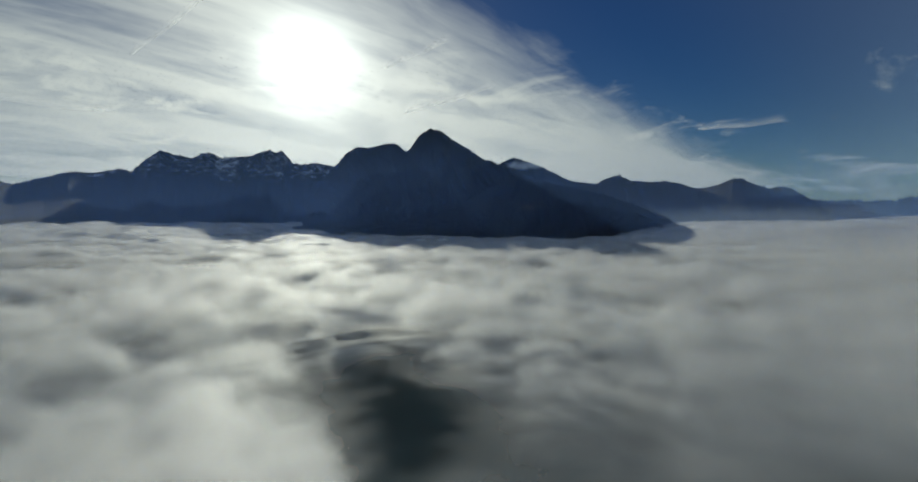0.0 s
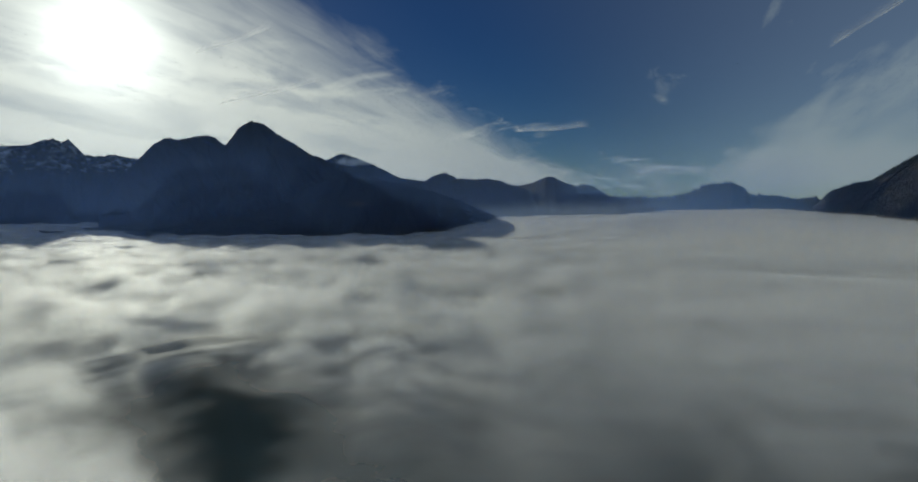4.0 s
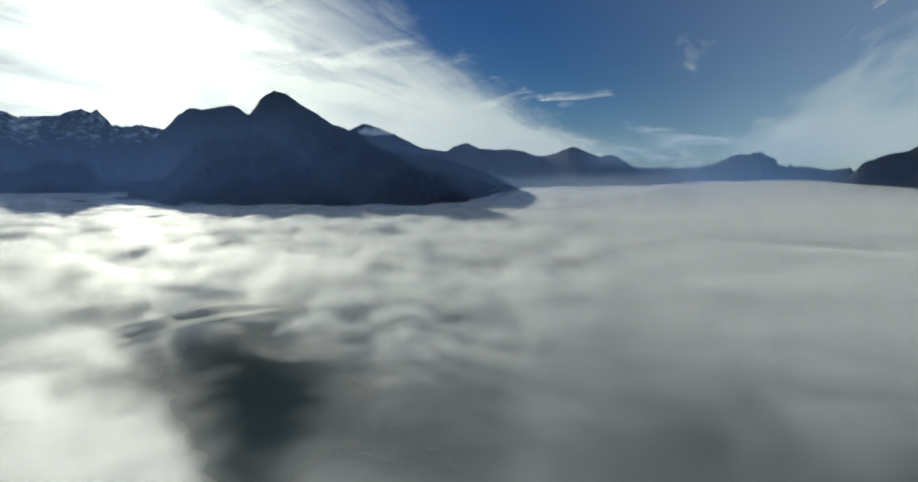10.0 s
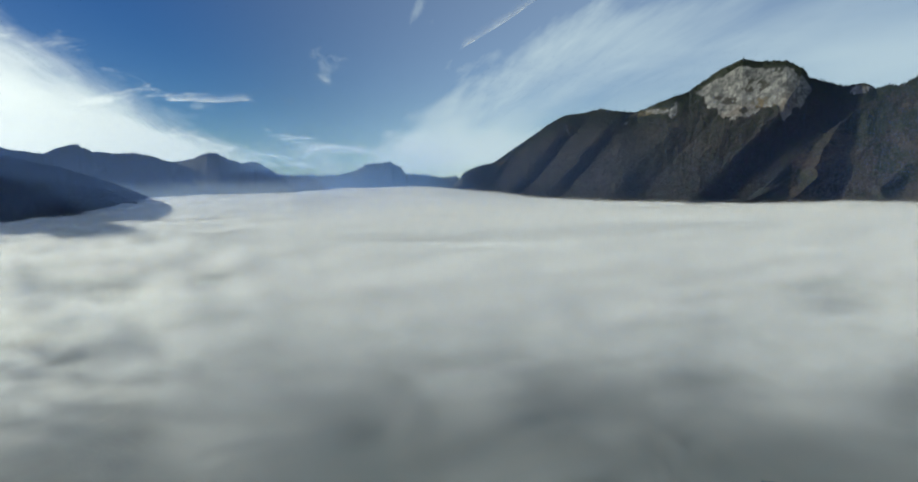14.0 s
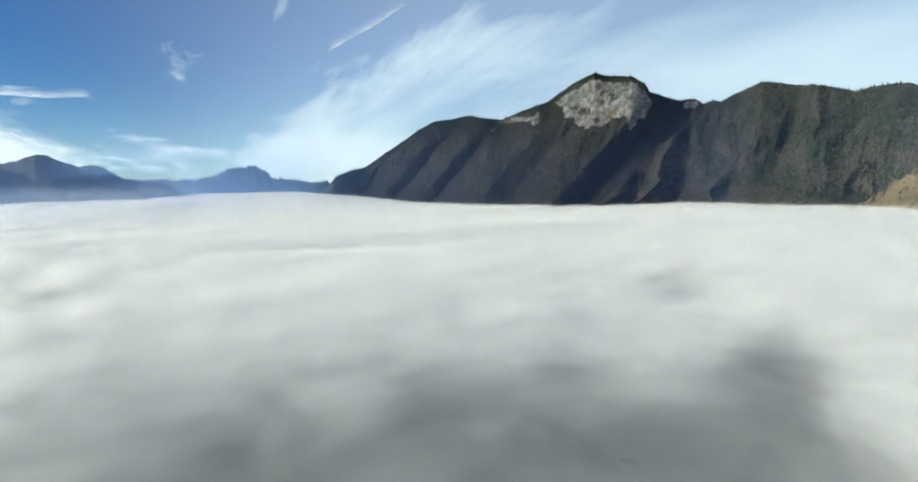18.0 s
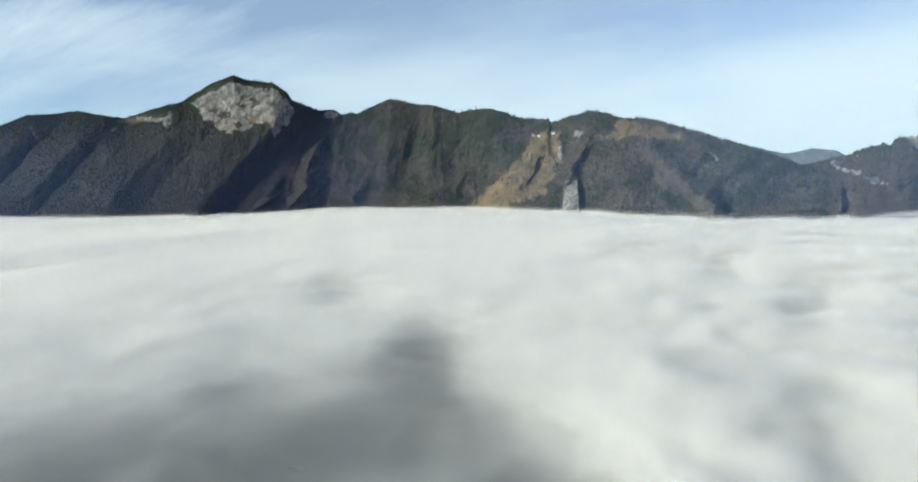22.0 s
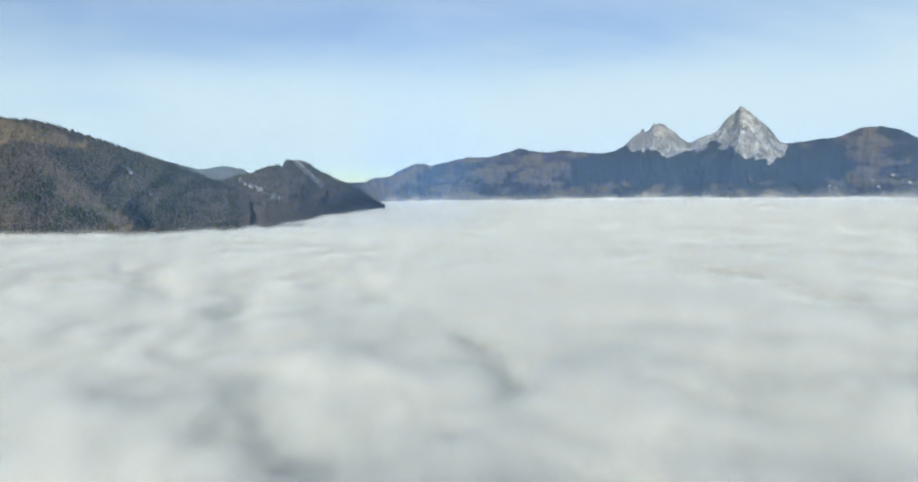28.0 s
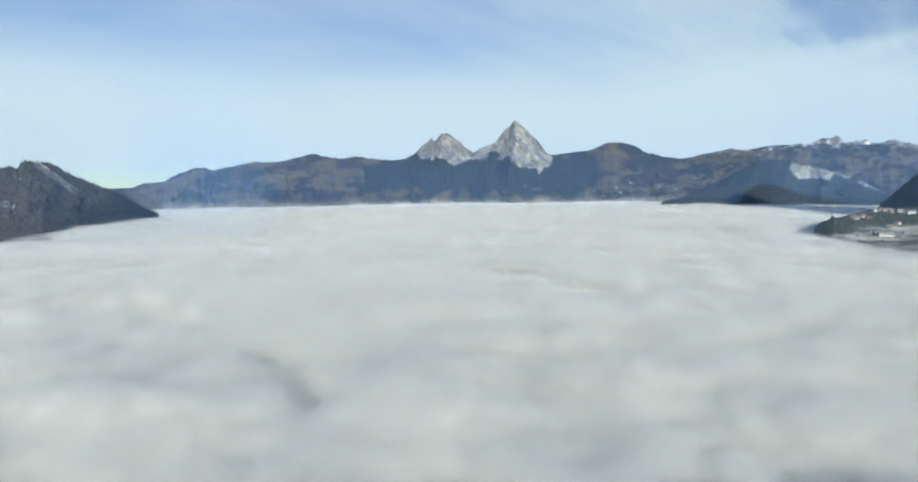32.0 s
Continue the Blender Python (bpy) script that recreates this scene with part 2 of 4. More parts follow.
def make_land():
    """Mountain land: dark woods, bare broadleaf slopes, pasture, rock and snow by their cover."""
    m, k = material("mountain_land")
    pos = k.tree.nodes.new("ShaderNodeNewGeometry").outputs["Position"]

    def cover(key):
        n = k.tree.nodes.new("ShaderNodeAttribute")
        n.attribute_name = key
        return n.outputs["Fac"]

    big, mid, small = k.noise(pos, 0.004, 4.0), k.noise(pos, 0.018, 5.0, 0.6), k.noise(pos, 0.09, 5.0, 0.65)
    conifer = k.mix(small, (0.011, 0.014, 0.012, 1), (0.036, 0.040, 0.030, 1))
    bare = k.mix(small, (0.027, 0.023, 0.0215, 1), (0.052, 0.042, 0.038, 1))
    wood = k.mix(k.span(k.math("ADD", cover("bare"), k.math("MULTIPLY", k.math("SUBTRACT", mid, 0.5), 0.5)), 0.15, 0.85), conifer, bare)
    grass = k.mix(k.span(mid, 0.3, 0.7), (0.062, 0.052, 0.032, 1), (0.110, 0.084, 0.052, 1))
    grass = k.mix(cover("green"), grass, k.mix(mid, (0.042, 0.056, 0.034, 1), (0.08, 0.09, 0.058, 1)))
    ground = k.mix(k.span(k.math("ADD", cover("meadow"), k.math("MULTIPLY", k.math("SUBTRACT", small, 0.5), 0.8)), 0.42, 0.6), wood, grass)
    stretched = k.vec("MULTIPLY", pos, (1, 1, 0.6))
    streaks = k.noise(stretched, 0.035, 7.0, 0.72, 0.5)
    stone = k.mix(k.span(streaks, 0.3, 0.68), (0.04, 0.042, 0.045, 1), (0.25, 0.245, 0.235, 1))
    stone = k.mix(k.math("MULTIPLY", cover("pale"), 0.85), stone, k.mix(k.span(streaks, 0.3, 0.6), (0.15, 0.147, 0.143, 1), (0.38, 0.37, 0.35, 1)))
    stone = k.mix(k.span(k.noise(stretched, 0.013, 5.0, 0.65, 0.6), 0.42, 0.6, 0.5, 0.0), stone, (0.035, 0.037, 0.04, 1))
    cracks = k.math("ABSOLUTE", k.math("SUBTRACT", k.noise(k.vec("MULTIPLY", pos, (1, 1, 0.45)), 0.03, 4.0, 0.6, 1.2), 0.5))
    stone = k.mix(k.span(cracks, 0.0, 0.045, 0.75, 0.0), stone, (0.03, 0.032, 0.035, 1))
    stone = k.mix(k.span(big, 0.5, 0.7, 0.0, 0.35), stone, (0.19, 0.15, 0.115, 1))
    ground = k.mix(k.span(k.math("ADD", cover("rock"), k.math("MULTIPLY", k.math("SUBTRACT", streaks, 0.5), 1.1)), 0.42, 0.58), ground, stone)
    ground = k.mix(k.span(k.math("ADD", cover("snow"), k.math("ADD", k.math("MULTIPLY", k.math("SUBTRACT", mid, 0.5), 1.2), k.math("MULTIPLY", k.math("SUBTRACT", small, 0.5), 0.5))), 0.32, 0.80), ground, (0.78, 0.80, 0.84, 1))
    bump = k.add("ShaderNodeBump", Strength=0.8, Distance=9.0, Height=k.math("ADD", small, k.math("MULTIPLY", streaks, 0.6)))
    k.out("ShaderNodeOutputMaterial", k.add("ShaderNodeBsdfPrincipled", Base_Color=ground, Roughness=0.95, Specular_IOR_Level=0.1, Normal=bump.outputs[0]).outputs[0])
    return m


def make_fog(name, least, most, sparse, grain=0.5, glint=1.0, sharp=1.0):
    """Fog: least and most are how opaque its gaps and its densest part are; sparse thins it to puffs."""
    m, k = material(name)
    pos = k.tree.nodes.new("ShaderNodeNewGeometry").outputs["Position"]
    n = k.tree.nodes.new("ShaderNodeAttribute")
    n.attribute_name = "thick"
    wisps = k.noise(pos, 0.016, 5.0, 0.55, 0.6)
    broad = k.noise(pos, 0.0045, 2.0, 0.5)
    heads = k.math("ABSOLUTE", k.math("SUBTRACT", k.noise(pos, 0.013, 2.0, 0.5, 0.4), 0.5))
    lumps = k.math("ADD", k.math("ADD", k.math("MULTIPLY", k.math("SUBTRACT", wisps, 0.5), 1.5), k.math("MULTIPLY", k.math("SUBTRACT", heads, 0.1), 2.2)), k.math("MULTIPLY", k.math("SUBTRACT", broad, 0.5), 0.8))
    close = k.tree.nodes.new("ShaderNodeAttribute")
    close.attribute_name = "near"
    lumps = k.math("MULTIPLY", lumps, close.outputs["Fac"])
    body = k.math("ADD", k.math("SUBTRACT", n.outputs["Fac"], sparse), k.math("MULTIPLY", lumps, grain))
    alpha = k.span(body, 0.0, sharp, least, most)
    if least:
        alpha = k.math("ADD", alpha, k.span(body, -0.5, 0.2, -0.95 * least, 0.0), clamp=True)
    # light wanders inside fog, so its shading is softer than its shape
    soft = k.vec("NORMALIZE", k.vec("ADD", k.tree.nodes.new("ShaderNodeNewGeometry").outputs["Normal"], (0, 0, 0.5)))
    level = k.vec("NORMALIZE", k.vec("ADD", k.tree.nodes.new("ShaderNodeNewGeometry").outputs["Normal"], (0, 0, 2.0)))
    bump = k.add("ShaderNodeBump", Strength=0.22, Distance=16.0, Height=wisps, Normal=soft).outputs[0]
    white = k.add("ShaderNodeBsdfDiffuse", Color=(0.975, 0.975, 0.968, 1), Normal=bump).outputs[0]
    passing = k.add("ShaderNodeBsdfTranslucent", Color=(0.975, 0.975, 0.968, 1), Normal=bump).outputs[0]
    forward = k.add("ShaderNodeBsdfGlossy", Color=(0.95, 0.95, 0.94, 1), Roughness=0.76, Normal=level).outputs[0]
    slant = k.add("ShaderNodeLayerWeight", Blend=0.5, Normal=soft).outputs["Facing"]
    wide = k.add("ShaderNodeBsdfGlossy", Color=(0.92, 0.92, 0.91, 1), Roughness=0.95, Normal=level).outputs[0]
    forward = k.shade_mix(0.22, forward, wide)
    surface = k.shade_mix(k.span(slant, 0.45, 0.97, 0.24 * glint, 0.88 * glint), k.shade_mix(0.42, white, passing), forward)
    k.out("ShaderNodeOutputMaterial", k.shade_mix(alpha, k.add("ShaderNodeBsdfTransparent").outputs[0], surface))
    return m


def make_water():
    m, k = material("lake_water")
    pos = k.tree.nodes.new("ShaderNodeNewGeometry").outputs["Position"]
    ripple = k.add("ShaderNodeBump", Strength=0.2, Distance=0.5, Height=k.noise(pos, 0.3, 4.0))
    tone = k.mix(k.noise(pos, 0.004, 3.0), (0.065, 0.15, 0.195, 1), (0.085, 0.18, 0.23, 1))
    k.out("ShaderNodeOutputMaterial", k.add("ShaderNodeBsdfPrincipled", Base_Color=tone, Roughness=0.8, Normal=ripple.outputs[0]).outputs[0])
    return m


LAND = make_land()
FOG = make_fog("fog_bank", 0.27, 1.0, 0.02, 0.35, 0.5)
WATER = make_water()

# ---- lake and fog ----

FOG_RISE_AZ = (-90, -60, -40, -26, -20, -10, 10, 19, 25, 33, 38, 46, 52, 58, 66)
FOG_RISE = (0, 40, 83, 83, 72, 66, 60, 64, 80, 80, 96, 94, 55, 15, 0)


def fog_level(az, r):
    """Top of the fog, without its billows: level in the basin, swelling towards its far southern and western ends."""
    near = np.interp(az, (-34, -12, 18, 24, 33, 38), (1300, 2300, 2300, 1900, 1900, 2300))
    far = np.interp(az, (-34, -12, 18, 24, 33, 38, 60), (2900, 4300, 4300, 3470, 3470, 4070, 4300))
    dip = -13 * np.exp(-(((az - 209) / 5.5) ** 2 + (np.log(r / 1250) / 0.22) ** 2))
    return np.interp(az, FOG_RISE_AZ, FOG_RISE) * smooth(r, near, far) + dip


def fog_relief(az, r, fine=1.5):
    x, y = r * np.sin(np.radians(az)), r * np.cos(np.radians(az))
    wx, wy = fbm(x / 160, y / 160, 3, 71) - 0.5, fbm(x / 160, y / 160, 3, 72) - 0.5
    puffs = smooth(az + 16 * smooth(r, 600, 280), 38, 6) * 1.2 + 0.15 + 0.2 * smooth(az, 95, 120)
    a = vnoise(x / 150 + wx * 1.4, y / 150 + wy * 1.4, 5)
    b = vnoise(x / 48 + wx * 2.2, y / 48 + wy * 2.2, 6)
    c = fbm(x / 20 + wx * 3.0, y / 20 + wy * 3.0, 3, 7)
    swell = fbm(x / 420, y / 420, 3, 8) - 0.5
    billow = np.sqrt((2 * a - 1) ** 2 + 0.12) * 18 + np.sqrt((2 * b - 1) ** 2 + 0.14) * 5 + (c - 0.5) * fine - 10
    smear = (fbm(x / 260 + y / 90, y / 150 - x / 500, 3, 9) - 0.5) * 5
    z = fog_level(az, r) + billow * puffs + smear * np.maximum(1 - puffs, 0) + swell * 16
    return x, y, z


# thin places in the fog: bearing, distance, half width in degrees, half length as a share of the distance, how thin
GAPS = (
    (-35.5, 1440, 2.2, 0.06, 0.35), (-24.6, 1390, 2.0, 0.07, 0.45), (-16.0, 860, 3.0, 0.10, 0.32), (-12.5, 740, 3.5, 0.07, 0.25), (-7.9, 640, 2.4, 0.09, 0.36),
    (-31.5, 508, 4.5, 0.09, 0.38), (-21.5, 520, 6.0, 0.11, 0.36), (-7.5, 435, 8.5, 0.19, 0.85), (-5.0, 325, 9.0, 0.26, 1.0), (-7.0, 230, 6.0, 0.28, 0.85), (-1.5, 880, 3.0, 0.09, 0.35), (6.5, 750, 3.0, 0.07, 0.35),
    (19.0, 725, 4.0, 0.05, 0.3), (25.5, 660, 3.0, 0.06, 0.4), (9.0, 240, 12, 0.44, 0.64), (34.0, 220, 22, 0.66, 0.68), (64.0, 220, 20, 0.64, 0.57), (82.0, 260, 16, 0.62, 0.46),
    (98.0, 260, 13, 0.5, 0.45), (85.0, 660, 5.0, 0.10, 0.3), (92.5, 400, 7.0, 0.22, 0.3), (122.5, 740, 1.8, 0.12, 0.35), (129.5, 520, 2.5, 0.18, 0.4), (130.5, 300, 4.5, 0.22, 0.4),
    (157.2, 298, 2.8, 0.12, 0.45), (153.9, 357, 3.5, 0.12, 0.3), (107.0, 205, 8, 0.20, 0.42), (133.5, 225, 8, 0.18, 0.42), (169.0, 188, 6, 0.13, 0.5), (202.8, 228, 8, 0.2, 0.42),
    (177.5, 660, 3.5, 0.07, 0.35), (184.5, 555, 4.0, 0.07, 0.35), (181.5, 285, 7, 0.2, 0.25), (49.5, 1050, 8, 0.05, 0.25), (83, 590, 8, 0.1, 0.25), (147, 230, 8, 0.2, 0.25))


def fog_thick(az, r, seed):
    """1 where the fog is dense, less in its gaps; the edges are drawn out into wisps."""
    x, y = r * np.sin(np.radians(az)), r * np.cos(np.radians(az))
    sa = (fbm(x / 70, y / 70, 3, 41) - 0.5) * 2.8 + (fbm(x / 30, y / 30, 2, 43) - 0.5) * 0.5
    sr = (fbm(x / 70, y / 70, 3, 47) - 0.5) * 2.8 + (fbm(x / 30, y / 30, 2, 49) - 0.5) * 0.5
    d = 0.92 + (fbm(x / 130, y / 130, 4, 51 + seed) - 0.5) * (0.22 + 0.3 * smooth(az, 40, 10) + 0.12 * smooth(az, 95, 120))
    for at, dist, wide, long, much in GAPS:
        w = 0.5 if wide < 9 else 0.12
        d = d - much * np.exp(-(((az - at) / wide + sa * w) ** 2 + (np.log(r / dist) / long + sr * w) ** 2))
    return d


def fog_sheet(name, naz, nr, lift, share, mat, label, seed, clear=0.0):
    """One layer of the fog; share: how far it follows the billows."""
    az = np.concatenate([np.linspace(-60, 225, naz, endpoint=False), np.linspace(225, 300, 60, endpoint=False)])
    r = np.concatenate([[0.5, 8, 20, 40], np.exp(np.linspace(math.log(60), math.log(4960), nr))])
    a, rr = np.meshgrid(az, r)
    x, y, z = fog_relief(a, rr, 1.5 * share)
    thick = fog_thick(a, rr, seed)
    share = share * (1 - 0.8 * np.exp(-(((a + 6) / 15) ** 2 + (np.log(rr / 330) / 0.45) ** 2)))
    base = fog_level(a, rr)
    ob = new(name, grid_mesh(name, x, y, base + (z - base) * share + np.minimum(lift, -12 + (lift + 12) * (1 - 0.6 * np.maximum(smooth(a, 20, 50), smooth(rr, 900, 2200)))), [("thick", thick - clear * smooth(a, 40, 0) + 0.9 * clear * smooth(a, 15, 45)), ("near", (0.5 + 0.4 * smooth(rr, 2500, 450)) * (1 - 0.82 * smooth(a + 14 * smooth(rr, 600, 280), 12, 40) + 0.42 * smooth(a, 95, 120)))], wrap=True))
    ob.data.materials.append(mat)
    return tagged(ob, label, "fog", kind="structure")


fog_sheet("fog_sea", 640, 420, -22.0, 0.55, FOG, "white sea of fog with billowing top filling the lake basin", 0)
for i in range(11):
    t = i / 10
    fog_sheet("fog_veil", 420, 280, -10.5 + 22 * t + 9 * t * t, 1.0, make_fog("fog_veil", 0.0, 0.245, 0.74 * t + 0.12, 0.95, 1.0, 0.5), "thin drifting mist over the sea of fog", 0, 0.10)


lake_az, lake_r = np.meshgrid(np.linspace(0, 360, 96, endpoint=False), np.array([0.5, 300, 1200, 3000, 4990]))
lake = new("lake", grid_mesh("lake", lake_r * np.sin(np.radians(lake_az)), lake_r * np.cos(np.radians(lake_az)), np.full(lake_r.shape, -300.0), wrap=True))
lake.data.materials.append(WATER)
tagged(lake, "dark lake water hidden under the fog", "lake", kind="structure")

# ---- see-through sheets that stand in for haze in the far basin ----


# blue tint, stronger lower down, that paints haze over whatever stands behind it
def make_haze_tint(name, amount, mist, tone):
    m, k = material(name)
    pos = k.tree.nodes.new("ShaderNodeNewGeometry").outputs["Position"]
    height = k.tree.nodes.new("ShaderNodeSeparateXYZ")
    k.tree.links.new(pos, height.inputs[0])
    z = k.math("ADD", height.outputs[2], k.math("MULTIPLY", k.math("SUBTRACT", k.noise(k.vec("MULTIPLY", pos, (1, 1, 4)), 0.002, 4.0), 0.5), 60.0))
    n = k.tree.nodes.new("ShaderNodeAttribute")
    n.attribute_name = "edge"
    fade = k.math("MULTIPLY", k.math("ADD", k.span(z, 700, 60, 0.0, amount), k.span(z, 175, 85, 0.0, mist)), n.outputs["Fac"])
    sheet_tint = k.shade_mix(0.55, k.add("ShaderNodeBsdfDiffuse", Color=tone).outputs[0], k.add("ShaderNodeBsdfTranslucent", Color=tone).outputs[0])
    k.out("ShaderNodeOutputMaterial", k.shade_mix(fade, k.add("ShaderNodeBsdfTransparent").outputs[0], sheet_tint))
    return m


# one upright curved sheet of painted haze, faded at its ends
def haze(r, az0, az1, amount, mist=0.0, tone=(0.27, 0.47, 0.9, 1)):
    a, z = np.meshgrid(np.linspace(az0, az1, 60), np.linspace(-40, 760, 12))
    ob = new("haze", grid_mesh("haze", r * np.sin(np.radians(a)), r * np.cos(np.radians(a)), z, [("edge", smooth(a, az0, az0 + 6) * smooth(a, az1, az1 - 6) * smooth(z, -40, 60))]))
    ob.data.materials.append(make_haze_tint("haze_sheet_tint", amount, mist, tone))
    tagged(ob, "thin blue-tinted sheet standing in for valley haze", "haze", kind="structure")


# sheets added before the slopes to lift their dark tones towards hazy blue
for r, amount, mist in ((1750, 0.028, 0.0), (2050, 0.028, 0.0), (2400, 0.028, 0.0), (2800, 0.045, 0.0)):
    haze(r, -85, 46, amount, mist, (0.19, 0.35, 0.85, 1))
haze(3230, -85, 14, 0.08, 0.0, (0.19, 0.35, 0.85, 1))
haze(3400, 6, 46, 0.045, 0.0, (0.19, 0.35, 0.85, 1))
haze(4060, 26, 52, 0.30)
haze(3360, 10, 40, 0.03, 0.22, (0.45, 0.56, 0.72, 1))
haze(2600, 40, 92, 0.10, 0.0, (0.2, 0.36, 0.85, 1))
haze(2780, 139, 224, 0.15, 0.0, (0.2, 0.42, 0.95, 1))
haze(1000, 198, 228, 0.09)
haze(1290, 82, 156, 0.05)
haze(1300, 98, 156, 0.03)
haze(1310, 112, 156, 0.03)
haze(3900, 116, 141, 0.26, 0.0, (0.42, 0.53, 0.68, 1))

# ---- mountains ----


def seg(A, e, a0, e0, a1, e1, wide):
    """1 along a line from one bearing and height to another, fading to its sides."""
    t = np.clip(((A - a0) * (a1 - a0) + (e - e0) * (e1 - e0)) / ((a1 - a0) ** 2 + (e1 - e0) ** 2), 0, 1)
    return np.exp(-(((A - a0 - t * (a1 - a0)) ** 2 + (e - e0 - t * (e1 - e0)) ** 2) / wide ** 2))


PARTS = (("rock", "cliff", "bare pale limestone"), ("snow", "snowfield", "old wind-blown snow"), ("meadow", "pasture", "dry brown winter grass"))


def islands(mask):
    """The connected patches of a mask."""
    todo = mask.copy()
    for i, j in zip(*np.nonzero(mask)):
        if not todo[i, j]:
            continue
        one = np.zeros_like(mask)
        stack = [(i, j)]
        todo[i, j] = False
        while stack:
            a, b = stack.pop()
            one[a, b] = True
            for c, d in ((a + 1, b), (a - 1, b), (a, b + 1), (a, b - 1)):
                if 0 <= c < mask.shape[0] and 0 <= d < mask.shape[1] and todo[c, d]:
                    todo[c, d] = False
                    stack.append((c, d))
        yield one


def split_grid(name, x, y, z, layers):
    """A slope whose cliffs, snowfields and pastures are parts of their own."""
    nr, nc = x.shape
    co = np.stack([x, y, z], -1).reshape(-1, 3)
    idx = np.arange(nr * nc).reshape(nr, nc)
    quads = np.stack([idx[:-1, :-1], idx[:-1, 1:], idx[1:, 1:], idx[1:, :-1]], -1).reshape(-1, 4)
    flat = {k: np.asarray(f).ravel() for k, f in layers}
    left = np.ones(len(quads), bool)
    pieces = []
    for key, part_name, part_label in PARTS:
        chosen = left & (flat[key][quads].mean(1) > 0.45)
        if 80 < chosen.sum() < 0.6 * len(quads):
            for one in islands(chosen.reshape(nr - 1, nc - 1)):
                if one.sum() > 70:
                    pieces.append((part_name, part_label, one.ravel()))
                    left &= ~one.ravel()
    top = None
    for part_name, part_label, chosen in [(name, "", left)] + pieces:
        used, faces = np.unique(quads[chosen], return_inverse=True)
        ob = new(part_name, solid_mesh(bpy.data.meshes.new(part_name), co[used], faces.reshape(-1, 4), [(k, f[used]) for k, f in flat.items()]))
        ob.data.materials.append(LAND)
        if top:
            ob.parent = top
            tagged(ob, part_label)
        else:
            top = ob
    return top


def massif(name, label, crest, shore, columns, rows, spurs, covers, relief=90.0, slant=0.0, jag=0.06, bow=1.15, seed=1, category="mountain", back=500.0, kind="", gullies=(), fins=(), lean=(), grit=0.35, stand=None):
    """A mountain that rises from the fog. crest: bearing, height in degrees over the eye's level and distance of its summits and saddles;
    shore: bearing and distance of its foot at the fog. spurs: ribs to the degree."""
    caz, cel, cd = np.array(crest).T
    az = np.linspace(caz[0], caz[-1], columns)
    el = np.interp(az, caz, cel)
    jags = jag * 2 * (ridged(az * 2.1, az * 0 + seed, 4, seed, 0.6) - 0.62) + jag * (vnoise(az * 11, az * 0, seed) - 0.5)
    el = el + jags
    dc = np.interp(az, caz, cd)
    ds = np.interp(az, *np.array(shore).T)
    dc = np.maximum(dc, ds + 30)
    zf = fog_level(az, ds)
    es = np.degrees(np.arctan2(zf - EYE_Z, ds))
    el = np.maximum(el, es - 0.3)
    v = np.linspace(0, 1, rows)[:, None]
    A, V = np.meshgrid(az, v[:, 0])
    e = es + (el - jags - es) * V ** bow + jags * V ** 12
    # ribs and gullies run down the slope and push it towards or away from the eye
    warp = fbm(A * spurs * 0.5, V * 3, 3, seed + 3) - 0.5
    rib = ridged(A * spurs + slant * V + warp * 0.9, V * 0.55, 3, seed + 5, 0.38)
    fine = fbm(A * spurs * 7 + slant * 6 * V, V * 9, 4, seed + 9, 0.55) - 0.5
    push = relief * ((rib - 0.55) * (0.6 if gullies else 1.7) + fine * grit) * (0.25 + 0.75 * np.sin(math.pi * np.clip(V * 0.9 + 0.08, 0, 1)))
    if gullies:
        # broad spurs between known gullies that slant up to the right; their right flanks are the steeper
        phase = A - 0.9 * e + warp * 1.2
        for g0, g1 in zip(gullies, gullies[1:]):
            t = np.clip((phase - g0) / (g1 - g0), 0, 1)
            push = push + relief * 1.1 * (np.minimum(t / 0.62, (1 - t) / 0.38) ** 0.9 - 0.45 * (t > 0) * (t < 1)) * (1 - 0.75 * smooth(V, 0.6, 0.95)) * smooth(V, -0.3, 0.2)
    for a0, e0, wa, we, much in lean:
        # a face turned to one side
        face = np.exp(-(((A - a0) / wa) ** 4 + ((e - e0) / we) ** 2))
        push = push * (1 - 0.5 * face) + much * (A - a0) * face
    for a0, e0, a1, e1, wide, much in fins:
        push = push + much * seg(A, e, a0, e0, a1, e1, wide)
    if stand:
        push = push + stand(A, e)
    d = ds + (dc - ds) * V - push
    zz = EYE_Z + d * np.tan(np.radians(e))
    # skirt down to the lake, and the far side
    k = np.linspace(1, 0.15, 4)[:, None]
    dsk, zsk = d[:1] - 380 * k, zz[:1] - 330 * k
    kb = np.linspace(0.08, 1, 10)[:, None]
    dbk = d[-1:] + back * kb
    zbk = zz[-1:] - (zz[-1:] + 300) * kb ** 1.2 - 60 * kb * fbm(A[:10] * 2, kb * 5 + A[:10] * 0, 3, seed)
    D, Z = np.concatenate([dsk, d, dbk]), np.concatenate([zsk, zz, zbk])
    AA = np.concatenate([A[:4], A, np.repeat(A[:1], 10, 0)])
    flags = covers(A, V, e, rib)
    layers = []
    for key in ("bare", "meadow", "green", "rock", "snow", "pale"):
        f = flags.get(key, 0.0) + A * 0
        layers.append((key, np.concatenate([np.repeat(f[:1], 4, 0), f, np.repeat(f[-1:], 10, 0)])))
    x, y = D * np.sin(np.radians(AA)), D * np.cos(np.radians(AA))
